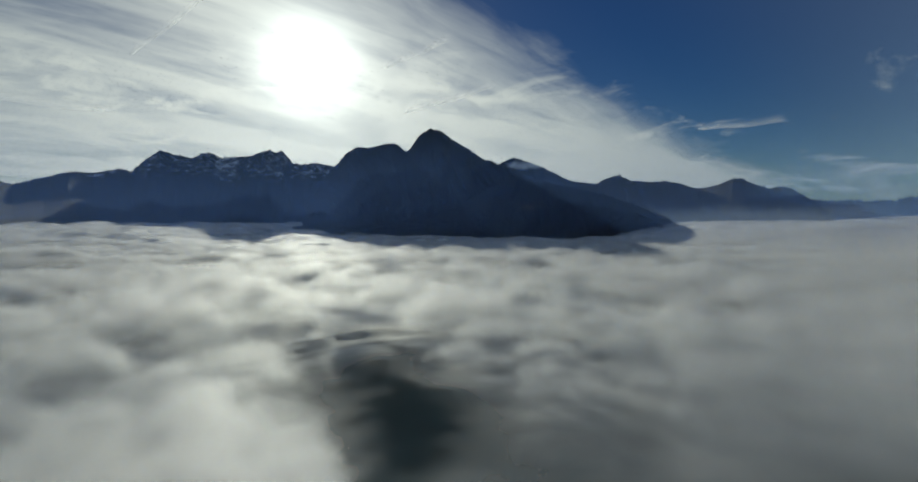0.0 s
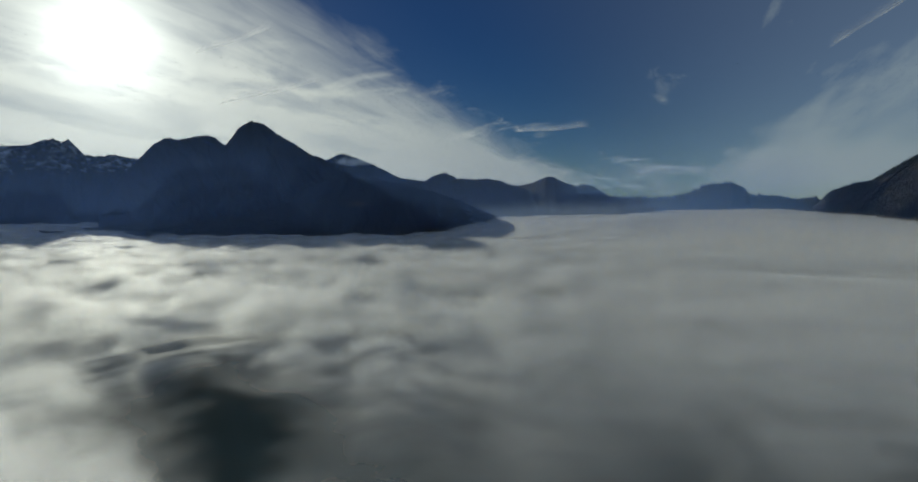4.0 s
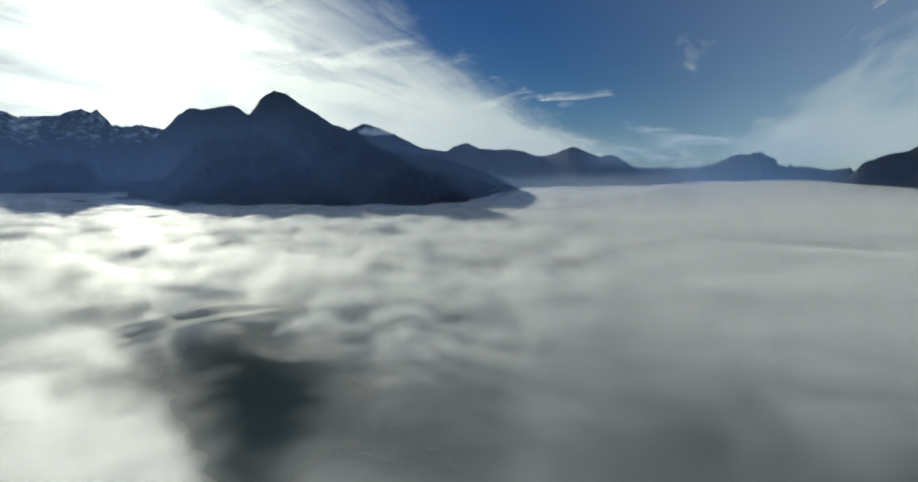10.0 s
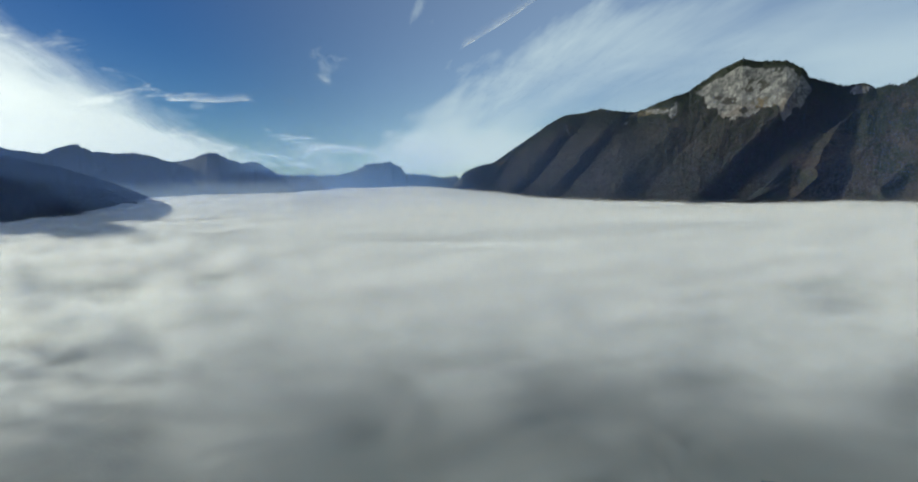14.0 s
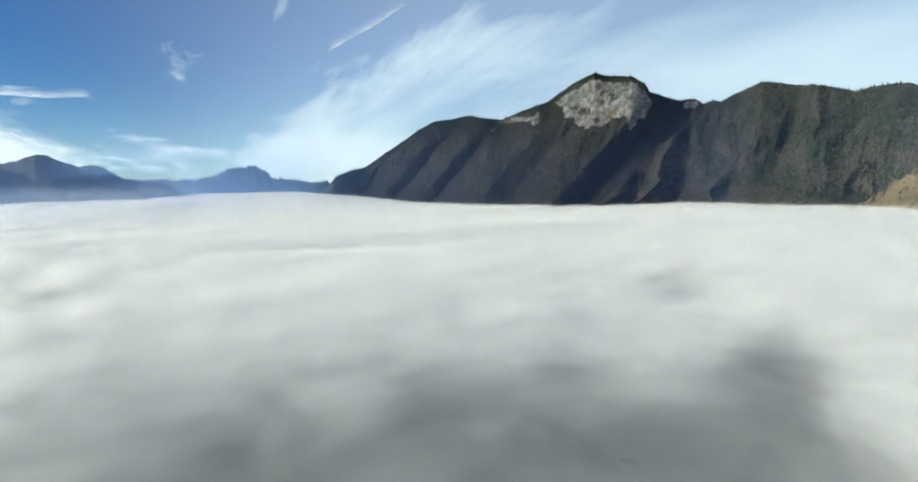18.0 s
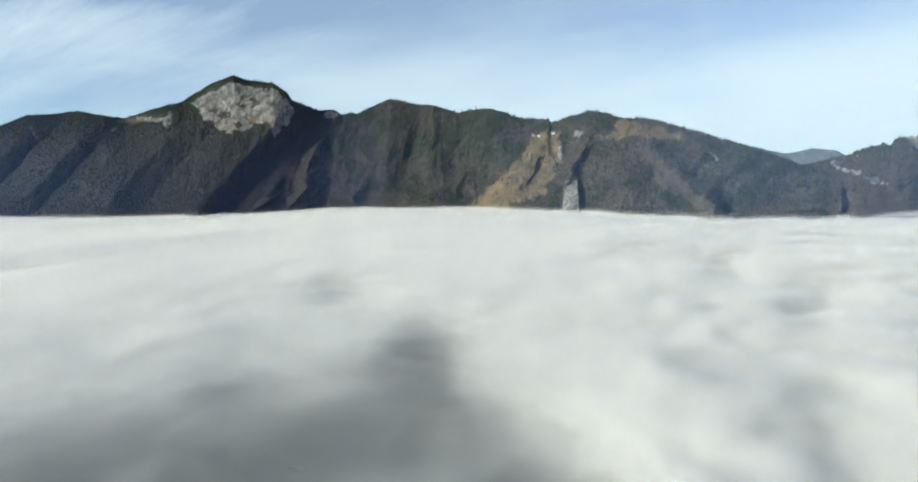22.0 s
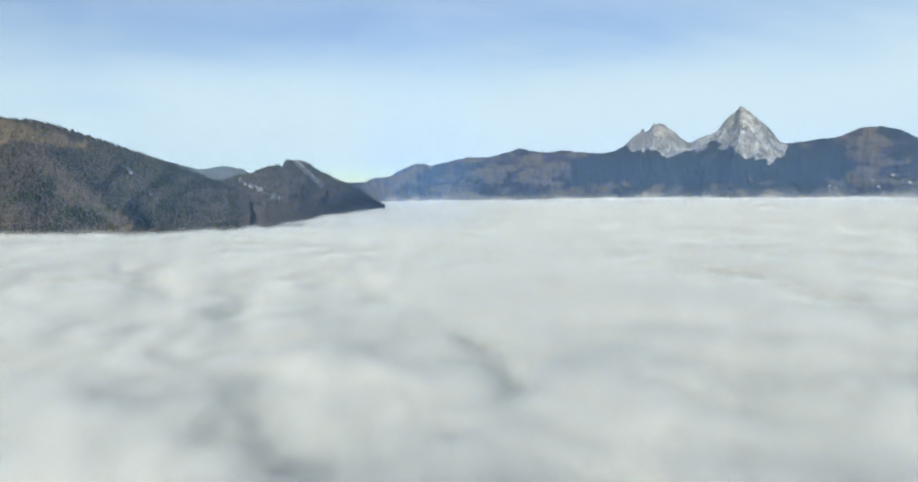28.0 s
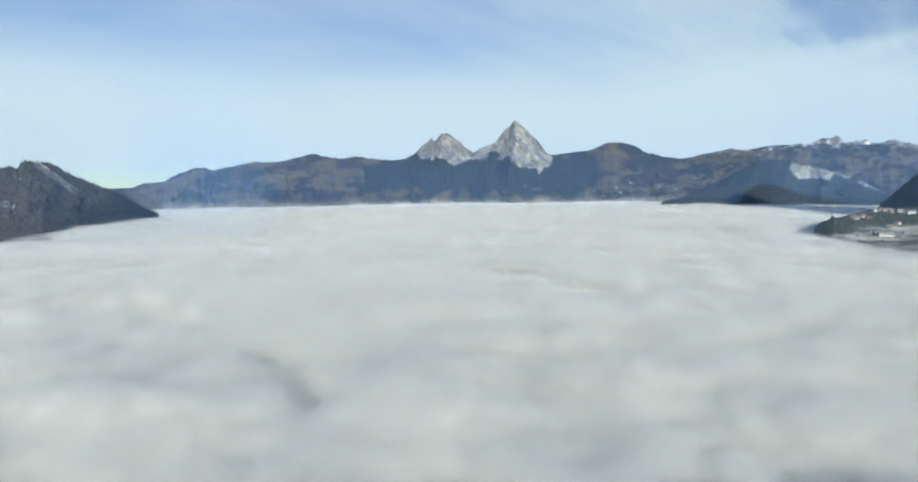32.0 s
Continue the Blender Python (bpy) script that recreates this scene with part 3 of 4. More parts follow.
    ob = split_grid(name, x, y, Z, layers)
    tagged(ob, label, category, kind=kind)
    return ob, A, V, e, d, zz, flags


def blob(A, e, az, el, wa, we):
    return np.exp(-(((A - az) / wa) ** 2 + ((e - el) / we) ** 2))


def snowy(A, V, e, rib):
    return {"rock": 0.2 + 0.25 * smooth(e, 3.0, 5.0), "snow": smooth(e, 2.0, 4.6) * 0.62 * (1.25 - rib), "bare": 0.2}


def wooded(A, V, e, rib):
    return {"bare": 0.35, "rock": 0.05, "meadow": 0.1}


massif("snow_mountain_range", "distant snow-dusted alpine range above the fog", [
    (-62, 1.6, 4800), (-54, 2.3, 4800), (-50, 2.0, 4800), (-44, 2.4, 4800), (-39, 3.1, 4800), (-38.3, 2.9, 4800), (-34.4, 4.0, 4820), (-32.8, 3.95, 4820), (-30.9, 4.4, 4830), (-30, 4.2, 4830), (-28.8, 5.4, 4840), (-27.8, 6.1, 4850),
    (-25.1, 5.5, 4850), (-24.7, 5.9, 4850), (-23.8, 6.2, 4850), (-22.7, 5.7, 4850), (-20.4, 5.85, 4850), (-18.4, 6.6, 4850), (-17.8, 6.33, 4850), (-17.3, 6.55, 4850),
    (-16.3, 5.4, 4850), (-15.4, 5.2, 4850), (-14.2, 5.5, 4850), (-12.9, 5.2, 4850), (-8, 4.0, 4850)],
    [(-62, 2950), (-34, 2950), (-12, 4250), (-8, 4250)], 900, 100, 0.4, snowy, relief=70, jag=0.11, seed=11)
massif("broad_mountain", "dark forested mountain with a blunt rocky summit against the sun", [
    (-15.5, 0.5, 4300), (-13.4, 4.0, 4300), (-11.9, 5.5, 4300), (-11.2, 6.4, 4300), (-10.2, 7.05, 4300), (-9.2, 6.95, 4300), (-6.7, 7.5, 4300), (-5.9, 7.1, 4300), (-5.2, 6.6, 4300),
    (-4.3, 7.7, 4200), (-3.9, 8.3, 4200), (-2.8, 8.87, 4200), (-1.7, 8.6, 4200), (-0.4, 7.7, 4150), (0.8, 7.0, 4100), (2.5, 5.9, 4050), (4.2, 5.3, 4000),
    (6.7, 4.3, 3900), (8.5, 3.6, 3850), (11, 2.7, 3800), (14, 1.4, 3600), (17, 0.2, 3500), (20, -0.9, 3400)],
    [(-16, 3500), (20, 3340)], 460, 110, 0.28, wooded, relief=170, jag=0.10, seed=21, slant=0.8)
massif("snow_streaked_shoulder", "mountain shoulder with a snow streak behind the broad mountain", [
    (2, 4.0, 4700), (4.4, 5.5, 4700), (5.5, 5.97, 4700), (7.0, 5.57, 4700), (8.5, 4.93, 4700), (11.3, 3.52, 4700), (13.3, 3.26, 4700), (18, 2.2, 4700)],
    [(2, 4450), (18, 4450)], 150, 50, 0.4, lambda A, V, e, rib: {"snow": blob(A, e, 6.8, 5.2, 2.4, 0.5) * 0.8, "rock": 0.3, "bare": 0.2}, relief=60, seed=31)
massif("lakeside_foothill", "low dark wooded foothill reaching into the fog", [
    (-19.6, -1.3, 3250), (-17, -0.85, 3250), (-14, -0.7, 3250), (-10, -0.6, 3250), (-4.8, -0.15, 3250), (-2.5, 0.45, 3280), (0.5, 1.3, 3300), (2.1, 2.5, 3330), (4, 3.25, 3350), (6.7, 3.5, 3350), (8.5, 3.6, 3330), (11.2, 2.97, 3300),
    (13.5, 2.37, 3250), (14.5, 2.2, 3250), (16, 1.63, 3320), (17.5, 1.11, 3420), (18.7, 0.53, 3560), (19.3, 0.0, 3650), (20.6, -0.4, 3760), (21.4, -1.0, 3820)],
    [(-19.6, 3100), (-8, 3000), (1, 2800), (9.8, 2600), (15, 2680), (16.5, 2950), (17.8, 3250), (18.6, 3420), (21.4, 3780)], 320, 70, 0.35, lambda A, V, e, rib: {"bare": 0.3, "meadow": 0.55 * blob(A, e, 7, 1.0, 3, 0.5)}, relief=80, jag=0.05, seed=41)
massif("lake_headland", "dark blue wooded headland across the fog", [
    (10, 3.0, 4500), (13.6, 3.2, 4500), (14.6, 3.75, 4500), (15.8, 4.05, 4500), (16.9, 3.5, 4500), (18.4, 3.3, 4500), (20, 3.37, 4500), (21.4, 3.1, 4500), (22.9, 2.55, 4500),
    (24.5, 2.85, 4450), (25.8, 3.39, 4450), (26.7, 3.36, 4450), (27.7, 2.8, 4450), (28.8, 2.47, 4450), (29.8, 2.6, 4400), (30.6, 2.25, 4400), (31.4, 1.8, 4400), (32.5, 1.06, 4200), (33.7, -0.4, 3700)],
    [(10, 4150), (18, 4150), (23, 3480), (33.7, 3500)], 330, 80, 0.5, wooded, relief=40, jag=0.09, seed=51)
massif("far_table_mountain", "pale blue far mountain with a jagged flat summit", [
    (30, 1.2, 4850), (32.4, 1.33, 4850), (36.3, 1.22, 4850), (38.2, 1.25, 4850), (39.1, 1.53, 4850), (40, 2.0, 4850), (40.8, 2.25, 4850), (41.7, 2.36, 4850), (42.9, 2.45, 4850), (43.2, 2.06, 4850),
    (43.9, 1.83, 4850), (44.3, 1.28, 4850), (45.4, 1.15, 4850), (46.6, 0.97, 4850), (48.3, 0.7, 4850), (48.8, 0.85, 4850), (49.4, 0.88, 4850), (49.8, 0.5, 4850), (53, 0.2, 4850)],
    [(30, 4150), (53, 4150)], 300, 40, 0.6, lambda A, V, e, rib: {"rock": 0.15, "bare": 0.3}, relief=3, jag=0.2, seed=61)


def cliffed(A, V, e, rib):
    rough = (fbm(A * 1.6, e * 1.6, 4, 33, 0.6) - 0.5) * 1.4
    left = np.interp(e, (5.4, 6.75, 7.9, 9.2, 10.3), (74.2, 72.9, 72.1, 73.5, 75.8))
    right = np.interp(e, (4.8, 5.6, 7.1, 8.9, 9.8, 10.3), (80.0, 80.6, 81.4, 81.0, 79.6, 76.6))
    foot = np.interp(A, (72, 72.9, 74.9, 76, 77, 78.7, 79.2, 80.4, 81.3), (7.9, 6.75, 5.3, 5.7, 5.5, 6.2, 4.9, 5.6, 7.1))
    face = smooth(A + rough, left - 0.5, left + 0.5) * smooth(A + rough, right + 0.4, right - 0.3) * smooth(e + rough, foot - 0.3, foot + 0.4) * smooth(V + rough * 0.03, 0.985, 0.94)
    small = 0.6 * seg(A, e, 68.0, 6.5, 70.3, 6.3, 0.4) + 0.55 * seg(A, e, 70.5, 7.0, 70.1, 5.9, 0.3) + 0.8 * blob(A, e, 84.6, 7.0, 0.9, 0.5) + 0.5 * seg(A, e, 60.3, 5.6, 60.8, 4.4, 0.25) + 0.5 * blob(A, e, 66.0, 5.5, 0.5, 0.4)
    ochre = blob(A + rough, e, 77.6, 6.7, 2.2, 0.7)
    shrubs = smooth(fbm(A * 1.1 + 9, e * 1.3, 4, 39, 0.6), 0.5, 0.68)
    grassy = 0.85 * ochre + 0.55 * seg(A, e, 66.5, 6.2, 69.5, 6.4, 0.5) + 0.5 * seg(A, e, 53.5, 1.8, 56.5, 3.4, 0.5)
    return {"rock": face * (0.95 - 0.4 * ochre - 0.5 * shrubs) + small, "bare": 0.5 - 0.42 * smooth(V, 0.82, 1.0), "meadow": grassy}


PEAK = massif("rocky_peak", "steep brown mountain with a pale limestone cliff under its summit", [
    (48.4, -0.75, 4350), (49.7, 0.57, 4330), (50.4, 1.26, 4320), (51.7, 1.79, 4300), (53.2, 2.09, 4280), (55.4, 3.56, 4240), (57.2, 4.72, 4200), (58.5, 5.6, 4170), (60.1, 6.46, 4140),
    (61.7, 6.58, 4080), (63.5, 6.95, 4000), (65.3, 6.64, 3900), (66.9, 6.5, 3850), (68, 6.86, 3800), (69.9, 7.55, 3700), (71.5, 8.0, 3650), (72.8, 8.86, 3600), (74.1, 9.7, 3560),
    (76, 10.45, 3520), (77.2, 10.06, 3500), (79.4, 9.89, 3470), (80.7, 9.0, 3450), (81, 8.38, 3440), (82.1, 7.93, 3420), (83.5, 7.35, 3400), (84.9, 7.48, 3380), (85.7, 6.95, 3370),
    (86.6, 7.16, 3360), (90, 6.0, 3350), (94, 4.5, 3350)],
    [(48.4, 4250), (51, 4150), (54.3, 3950), (59.9, 3450), (65.7, 3000), (71.6, 2760), (77.5, 2760), (83.3, 2800), (94, 2800)], 640, 170, 0.3, cliffed, relief=88, jag=0.06, slant=-1.6, seed=71, gullies=(52.5, 57.0, 61.2, 69.0, 76.6, 84.5), lean=((76.8, 7.6, 5.0, 2.2, 28.0),), grit=0.2)


def tower(A, e):
    """The rock tower on the ridge's foot: gentle on its sunny side, sheer on the other."""
    left, right = np.interp(e, (-2.9, 0.0), (107.3, 107.6)), np.interp(e, (-2.9, 0.0), (109.0, 108.8))
    return smooth(A, left - 0.25, left + 0.15) * smooth(A, right + 0.12, right - 0.05) * smooth(e, 0.15, -0.25)


def ridge_cover(A, V, e, rib):
    rough = (fbm(A * 1.4, e * 1.6, 4, 35, 0.6) - 0.5)
    left = np.interp(e, (-2.3, 0.1, 1.9, 3.3, 4.6), (97.6, 100.7, 102.8, 103.7, 104.6))
    right = np.interp(e, (-2.4, -1.5, 0.3, 1.4, 2.5, 3.2, 4.8), (102.8, 105.4, 106.9, 106.8, 106.6, 107.2, 107.8))
    pasture = smooth(A + rough * 1.6, left - 0.4, left + 0.7) * smooth(A + rough * 3.4, right + 1.0, right - 0.9) * smooth(e, 5.0, 4.6)
    upper = seg(A, e + rough * 1.2, 110.6, 4.0, 115.0, 3.9, 0.35) + seg(A, e + rough, 112.8, 4.9, 118.2, 3.5, 0.72)
    crag = 1.2 * blob(A, e, 108.9, 4.45, 0.5, 0.38) + 1.1 * seg(A, e, 107.1, 3.1, 107.2, 2.1, 0.26)
    crag = crag + 0.6 * seg(A, e, 120.4, 2.5, 123.6, -1.5, 0.28) + 0.75 * seg(A, e, 129.6, 0.75, 133.9, -1.27, 0.34) + 0.4 * blob(A, e, 110.4, 3.5, 0.3, 0.25)
    rust = 0.5 * blob(A, e, 114.5, 4.9, 2.2, 0.4) + 0.5 * blob(A, e, 102.6, -1.2, 1.8, 1.0)
    return {"bare": 0.28 + 1.3 * (fbm(A * 0.55, e * 0.8, 4, 37) - 0.5) + 0.4 * smooth(A, 97, 84) * (1 - V) + 0.32 * smooth(A, 103, 112) * (1 - V * 0.3) + rust, "meadow": np.maximum(pasture * 0.85, upper * 0.92), "rock": crag * (0.8 + 1.0 * rough + 1.8 * (fbm(A * 5, e * 5, 3, 38, 0.6) - 0.5)) + 0.7 * tower(A, e), "pale": 0.0}


RIDGE = massif("forested_ridge", "long forested ridge with brown pastures and small crags above the fog", [
    (76, -2.3, 2800), (79.5, 0.8, 2850), (82, 3.3, 2900), (84.5, 5.4, 2950), (87.1, 7.0, 2980), (88.6, 7.67, 2960), (90.3, 8.39, 2920), (91.6, 8.22, 2880), (93.1, 7.84, 2840), (94.8, 7.66, 2780),
    (97.2, 6.9, 2700), (98.5, 7.15, 2650), (100.5, 7.18, 2580), (102.4, 6.5, 2500), (103.5, 6.1, 2470), (106, 5.95, 2380), (106.3, 5.53, 2370), (108, 6.0, 2300), (110.1, 6.48, 2250), (111.7, 6.19, 2200),
    (112.6, 5.7, 2170), (114.8, 5.49, 2120), (116.2, 5.2, 2100), (118.2, 4.49, 2050), (119.9, 3.84, 2010), (123.3, 2.56, 1940), (126.1, 1.44, 1880), (128, 0.53, 1850), (132, -1.6, 1800), (134, -2.8, 1780), (136, -4.4, 1750)],
    [(76, 2740), (83.3, 2750), (88.8, 2640), (94, 2420), (98.8, 2360), (103.2, 2110), (107.3, 1930), (114, 1640), (119.8, 1540), (125.4, 1460), (130.6, 1480), (136, 1520)],
    760, 190, 0.27, ridge_cover, relief=85, jag=0.05, slant=-1.1, seed=81, grit=0.22,
    stand=lambda A, e: 60 * tower(A, e) * smooth(A, 106.0, 108.7),
    fins=((108.8, 4.7, 108.9, 4.2, 0.5, 20), (107.2, 3.2, 107.3, 2.0, 0.35, 30), (115.8, 2.4, 121.2, -3.2, 0.9, 70), (91.5, 5.0, 89.0, -2.0, 1.3, 60), (100.0, 5.0, 97.5, 0.0, 1.2, 45)))


def hill_cover(A, V, e, rib):
    return {"pale": 1.0, "bare": 0.95, "rock": 1.3 * seg(A + (fbm(A * 3, e * 3, 3, 34) - 0.5) * 0.5, e, 135.4, 2.25, 137.8, 0.05, 0.27) + 0.85 * seg(A, e, 130.0, 0.7, 133.9, -1.27, 0.34) * (0.75 + (fbm(A * 6, e * 6, 3, 36) - 0.5) * 3.2)}


HILL = massif("wooded_hill", "steep wooded hill with a pale rock scar above the fog", [
    (127, -0.5, 2050), (128.2, 0.5, 2050), (130, 0.94, 2050), (131.4, 1.2, 2050), (132.3, 1.64, 2060), (133.6, 1.94, 2080), (134.2, 1.91, 2080), (134.6, 2.4, 2090), (135.4, 2.51, 2100), (136.3, 2.31, 2100), (137.4, 1.48, 2120),
    (138.6, 0.87, 2150), (140.2, 0.06, 2200), (141.4, -0.52, 2300), (142.6, -1.47, 2450), (143.9, -2.2, 2650)],
    [(127, 1700), (132, 1480), (135.4, 1620), (138.9, 1980), (143.9, 2600)], 300, 100, 0.3, hill_cover, relief=70, jag=0.05, seed=91)


ALPS = ((147.3, 1.6, 0.7, 0.3), (145.1, 0.5, 1.0, 0.3), (152.5, 2.2, 1.7, 0.4), (153.8, 0.9, 2.2, 0.5), (158.5, 2.2, 1.5, 0.5), (156.5, 1.4, 1.4, 0.4), (161.3, 1.5, 1.4, 0.6), (163.0, -1.0, 1.2, 0.4), (182.4, 2.4, 0.6, 0.5),
        (187.1, 2.0, 1.0, 0.6), (188.3, 1.1, 1.9, 0.4), (186.3, 0.0, 2.2, 0.45), (192.0, -0.4, 2.0, 0.4), (195.0, 2.2, 1.5, 0.3), (199.5, 2.5, 2.0, 0.3), (206.2, 1.7, 1.8, 0.3), (149.5, -0.6, 1.5, 0.3))


def pasture_cover(A, V, e, rib):
    w = fbm(A * 0.9, e * 1.8, 4, 25, 0.6) - 0.5
    alp = sum(blob(A + w * 2.2, e + w * 0.9, *spot) for spot in ALPS)
    p = fbm(A * 0.5, e * 0.9, 5, 5, 0.65) * 0.6 + fbm(A * 2.2, e * 4.0, 4, 26, 0.6) * 0.4
    return {"meadow": np.clip(alp * 0.9 + smooth(p, 0.48, 0.56) * 0.7, 0, 0.85), "bare": 0.15 + 0.6 * smooth(fbm(A * 0.9, e * 1.5, 4, 15), 0.4, 0.6), "rock": 0.08 + 0.12 * smooth(A, 190, 196) * smooth(e, 1.2, 2.6), "snow": 0.36 * smooth(e, 1.6, 3.0) * smooth(A, 184, 196)}


massif("far_hill", "hazy far hill behind the ridge", [(122, 1.9, 4500), (124.1, 2.41, 4500), (126.9, 1.62, 4500), (128.8, 1.92, 4500), (130.5, 1.67, 4500), (131.2, 1.27, 4500), (136, 0.5, 4500), (142, 0.1, 4500)],
       [(122, 4000), (142, 4000)], 120, 30, 0.5, pasture_cover, relief=50, seed=95)
massif("pasture_hills", "rolling brown pasture hills with dark woods above the fog", [
    (138.5, -0.6, 4200), (140.6, 0.19, 4200), (142.1, 0.22, 4200), (143, 0.67, 4200), (144.4, 0.76, 4200), (145.6, 1.43, 4200), (147.1, 2.0, 4200), (147.9, 2.0, 4200), (148.5, 1.74, 4200), (150.6, 2.17, 4200),
    (152.2, 2.56, 4200), (154.4, 2.5, 4200), (156, 2.9, 4200), (157.6, 3.34, 4200), (159.1, 3.0, 4200), (160.4, 2.83, 4200), (161.8, 3.05, 4200), (164.7, 2.69, 4200), (168, 2.5, 4200), (172, 2.0, 4200)],
    [(138.5, 3200), (172, 3350)], 520, 110, 0.5, pasture_cover, relief=120, jag=0.1, seed=101, grit=0.45)


def peak_cover(A, V, e, rib):
    rough = (fbm(A * 1.5, e * 1.4, 5, 77, 0.6) - 0.5) * 1.6
    foot = np.interp(A, (167.2, 168.6, 170.0, 171.8, 174.1, 175.3, 176.7, 178.0, 179.6, 181.2, 181.8), (3.8, 2.7, 2.9, 1.9, 2.6, 3.2, 2.5, 1.9, 1.5, 1.6, 4.0))
    rock = smooth(e + rough, foot - 0.25, foot + 0.3) * smooth(A, 166.8, 167.6) * smooth(A, 181.9, 181.2)
    return {"pale": 0.75, "rock": rock * 0.97, "bare": 0.05, "meadow": 0.62 * smooth(e + rough, 0.3, -0.8) * smooth(fbm(A * 0.7, e, 3, 8), 0.4, 0.6)}


massif("twin_rock_peaks", "two pale grey pyramid rock peaks over dark forest", [
    (159, 0.5, 4000), (163, 2.2, 4000), (166.5, 2.75, 4000), (167.6, 3.3, 3980), (168.5, 4.19, 3970), (169.3, 4.84, 3960), (169.6, 4.49, 3960), (170.3, 5.35, 3950), (171.1, 5.17, 3950), (172.1, 4.46, 3950), (173, 3.58, 3950),
    (173.6, 3.4, 3950), (174.5, 3.79, 3950), (175.7, 4.29, 3930), (176.4, 5.25, 3920), (177.6, 6.36, 3900), (178.5, 5.77, 3900), (179.2, 5.02, 3900), (179.9, 4.43, 3900), (180.7, 3.21, 3920), (181.4, 2.8, 3950), (184, 2.2, 4000), (188, 1.0, 4000)],
    [(159, 3340), (188, 3320)], 480, 140, 0.5, peak_cover, relief=110, jag=0.12, seed=111, grit=0.35)
RANGE = massif("alpine_pasture_range", "range of brown alps, woods and snow patches", [
    (180, 2.2, 4350), (181.4, 2.96, 4350), (182.9, 3.1, 4350), (185, 3.33, 4350), (186.5, 3.96, 4350), (187.8, 3.97, 4350), (189.1, 3.65, 4350), (190.2, 2.95, 4350), (191.9, 2.46, 4350), (193.5, 2.27, 4350),
    (195.9, 2.76, 4350), (197.3, 2.99, 4350), (199, 2.92, 4350), (200.8, 3.18, 4350), (202.6, 3.2, 4350), (206, 3.1, 4350), (209.4, 2.9, 4350), (211, 2.3, 4350), (216, 2.0, 4350)],
    [(180, 3320), (203, 3200), (216, 3200)], 520, 110, 0.55, pasture_cover, relief=90, jag=0.11, seed=121, grit=0.5)
massif("snow_summits", "small snowy summits far behind", [(202.8, 2.4, 4800), (203.6, 3.05, 4800), (204.2, 3.6, 4800), (205, 3.6, 4800), (205.6, 3.75, 4800), (206, 3.12, 4800), (207.5, 3.3, 4800), (207.9, 2.95, 4800), (209.4, 3.2, 4800), (211, 2.6, 4800)],
       [(202.8, 4600), (211, 4600)], 120, 40, 0.8, lambda A, V, e, rib: {"rock": 0.6, "snow": 0.36}, relief=40, jag=0.1, seed=131)
def bluff_cover(A, V, e, rib):
    rough = (fbm(A * 2.2, e * 2.6, 4, 63, 0.6) - 0.5)
    top, foot = np.interp(A, (202.1, 204.7, 205.5), (1.6, 1.27, 0.77)), np.interp(A, (202.1, 202.9, 205.0, 205.5), (0.9, 0.3, 0.06, 0.4))
    face = smooth(A + rough * 0.8, 202.0, 202.5) * smooth(A + rough * 0.8, 205.6, 205.1) * smooth(e + rough * 0.9, foot - 0.15, foot + 0.2) * smooth(e + rough * 0.5, top + 0.1, top - 0.15)
    return {"pale": 1.0, "rock": 1.1 * face + (0.55 + 1.1 * rough) * seg(A, e, 205.6, 0.8, 208.9, -0.9, 0.4), "bare": 0.05}


massif("cliff_hill", "dark wooded hill with a bright limestone cliff", [(194, -1.2, 3150), (197.3, 0.49, 3150), (199, 1.5, 3150), (200.7, 1.96, 3150), (202.3, 1.7, 3150), (205, 0.92, 3150), (206.8, 0.3, 3150), (208.9, -1.0, 3150), (210, -1.6, 3150)],
       [(194, 2980), (210, 2980)], 160, 60, 0.5, bluff_cover, relief=40, seed=141)
massif("dark_knoll", "low dark wooded knoll in the fog", [(191.6, -1.75, 2950), (197.4, -0.37, 2950), (199.6, 0.02, 2950), (201.5, -0.31, 2950), (203.2, -1.85, 2950)], [(191.6, 2910), (203.2, 2910)], 120, 40, 0.5, lambda A, V, e, rib: {"bare": 0.15 * blob(A, e, 200.2, -1.2, 1.5, 0.5)}, relief=12, seed=151)
massif("shaded_slope", "dark forested slope in shade", [(208.6, -2.0, 2500), (209.8, -0.69, 2500), (211, 0.58, 2500), (213, 3.0, 2300), (216, 7.0, 2050), (219, 8.0, 1900), (226, 8.5, 1800), (238, 8.5, 1700), (250, 7.0, 1700), (262, 4.0, 1750)], [(208.6, 2400), (214, 2000), (220, 1600), (262, 1250)], 260, 80, 0.15, wooded, relief=60, seed=161)
TERRACE = massif("village_terrace", "green terrace of fields with a village at the fog's edge", [(204.3, -4.3, 1400), (205.5, -3.2, 1600), (206.9, -2.76, 1750), (208.2, -2.3, 1900), (210, -2.2, 1950), (216, -2.0, 2000), (222, -1.8, 2000)],
       [(204.3, 1340), (207.8, 1240), (211.3, 1120), (222, 1050)], 240, 80, 0.5, lambda A, V, e, rib: {"meadow": 0.62 - 0.55 * smooth(A, 206, 205), "green": 1.0, "bare": 0.2}, relief=25, jag=0.04, bow=1.0, seed=171)

# ---- mist along the shores ----


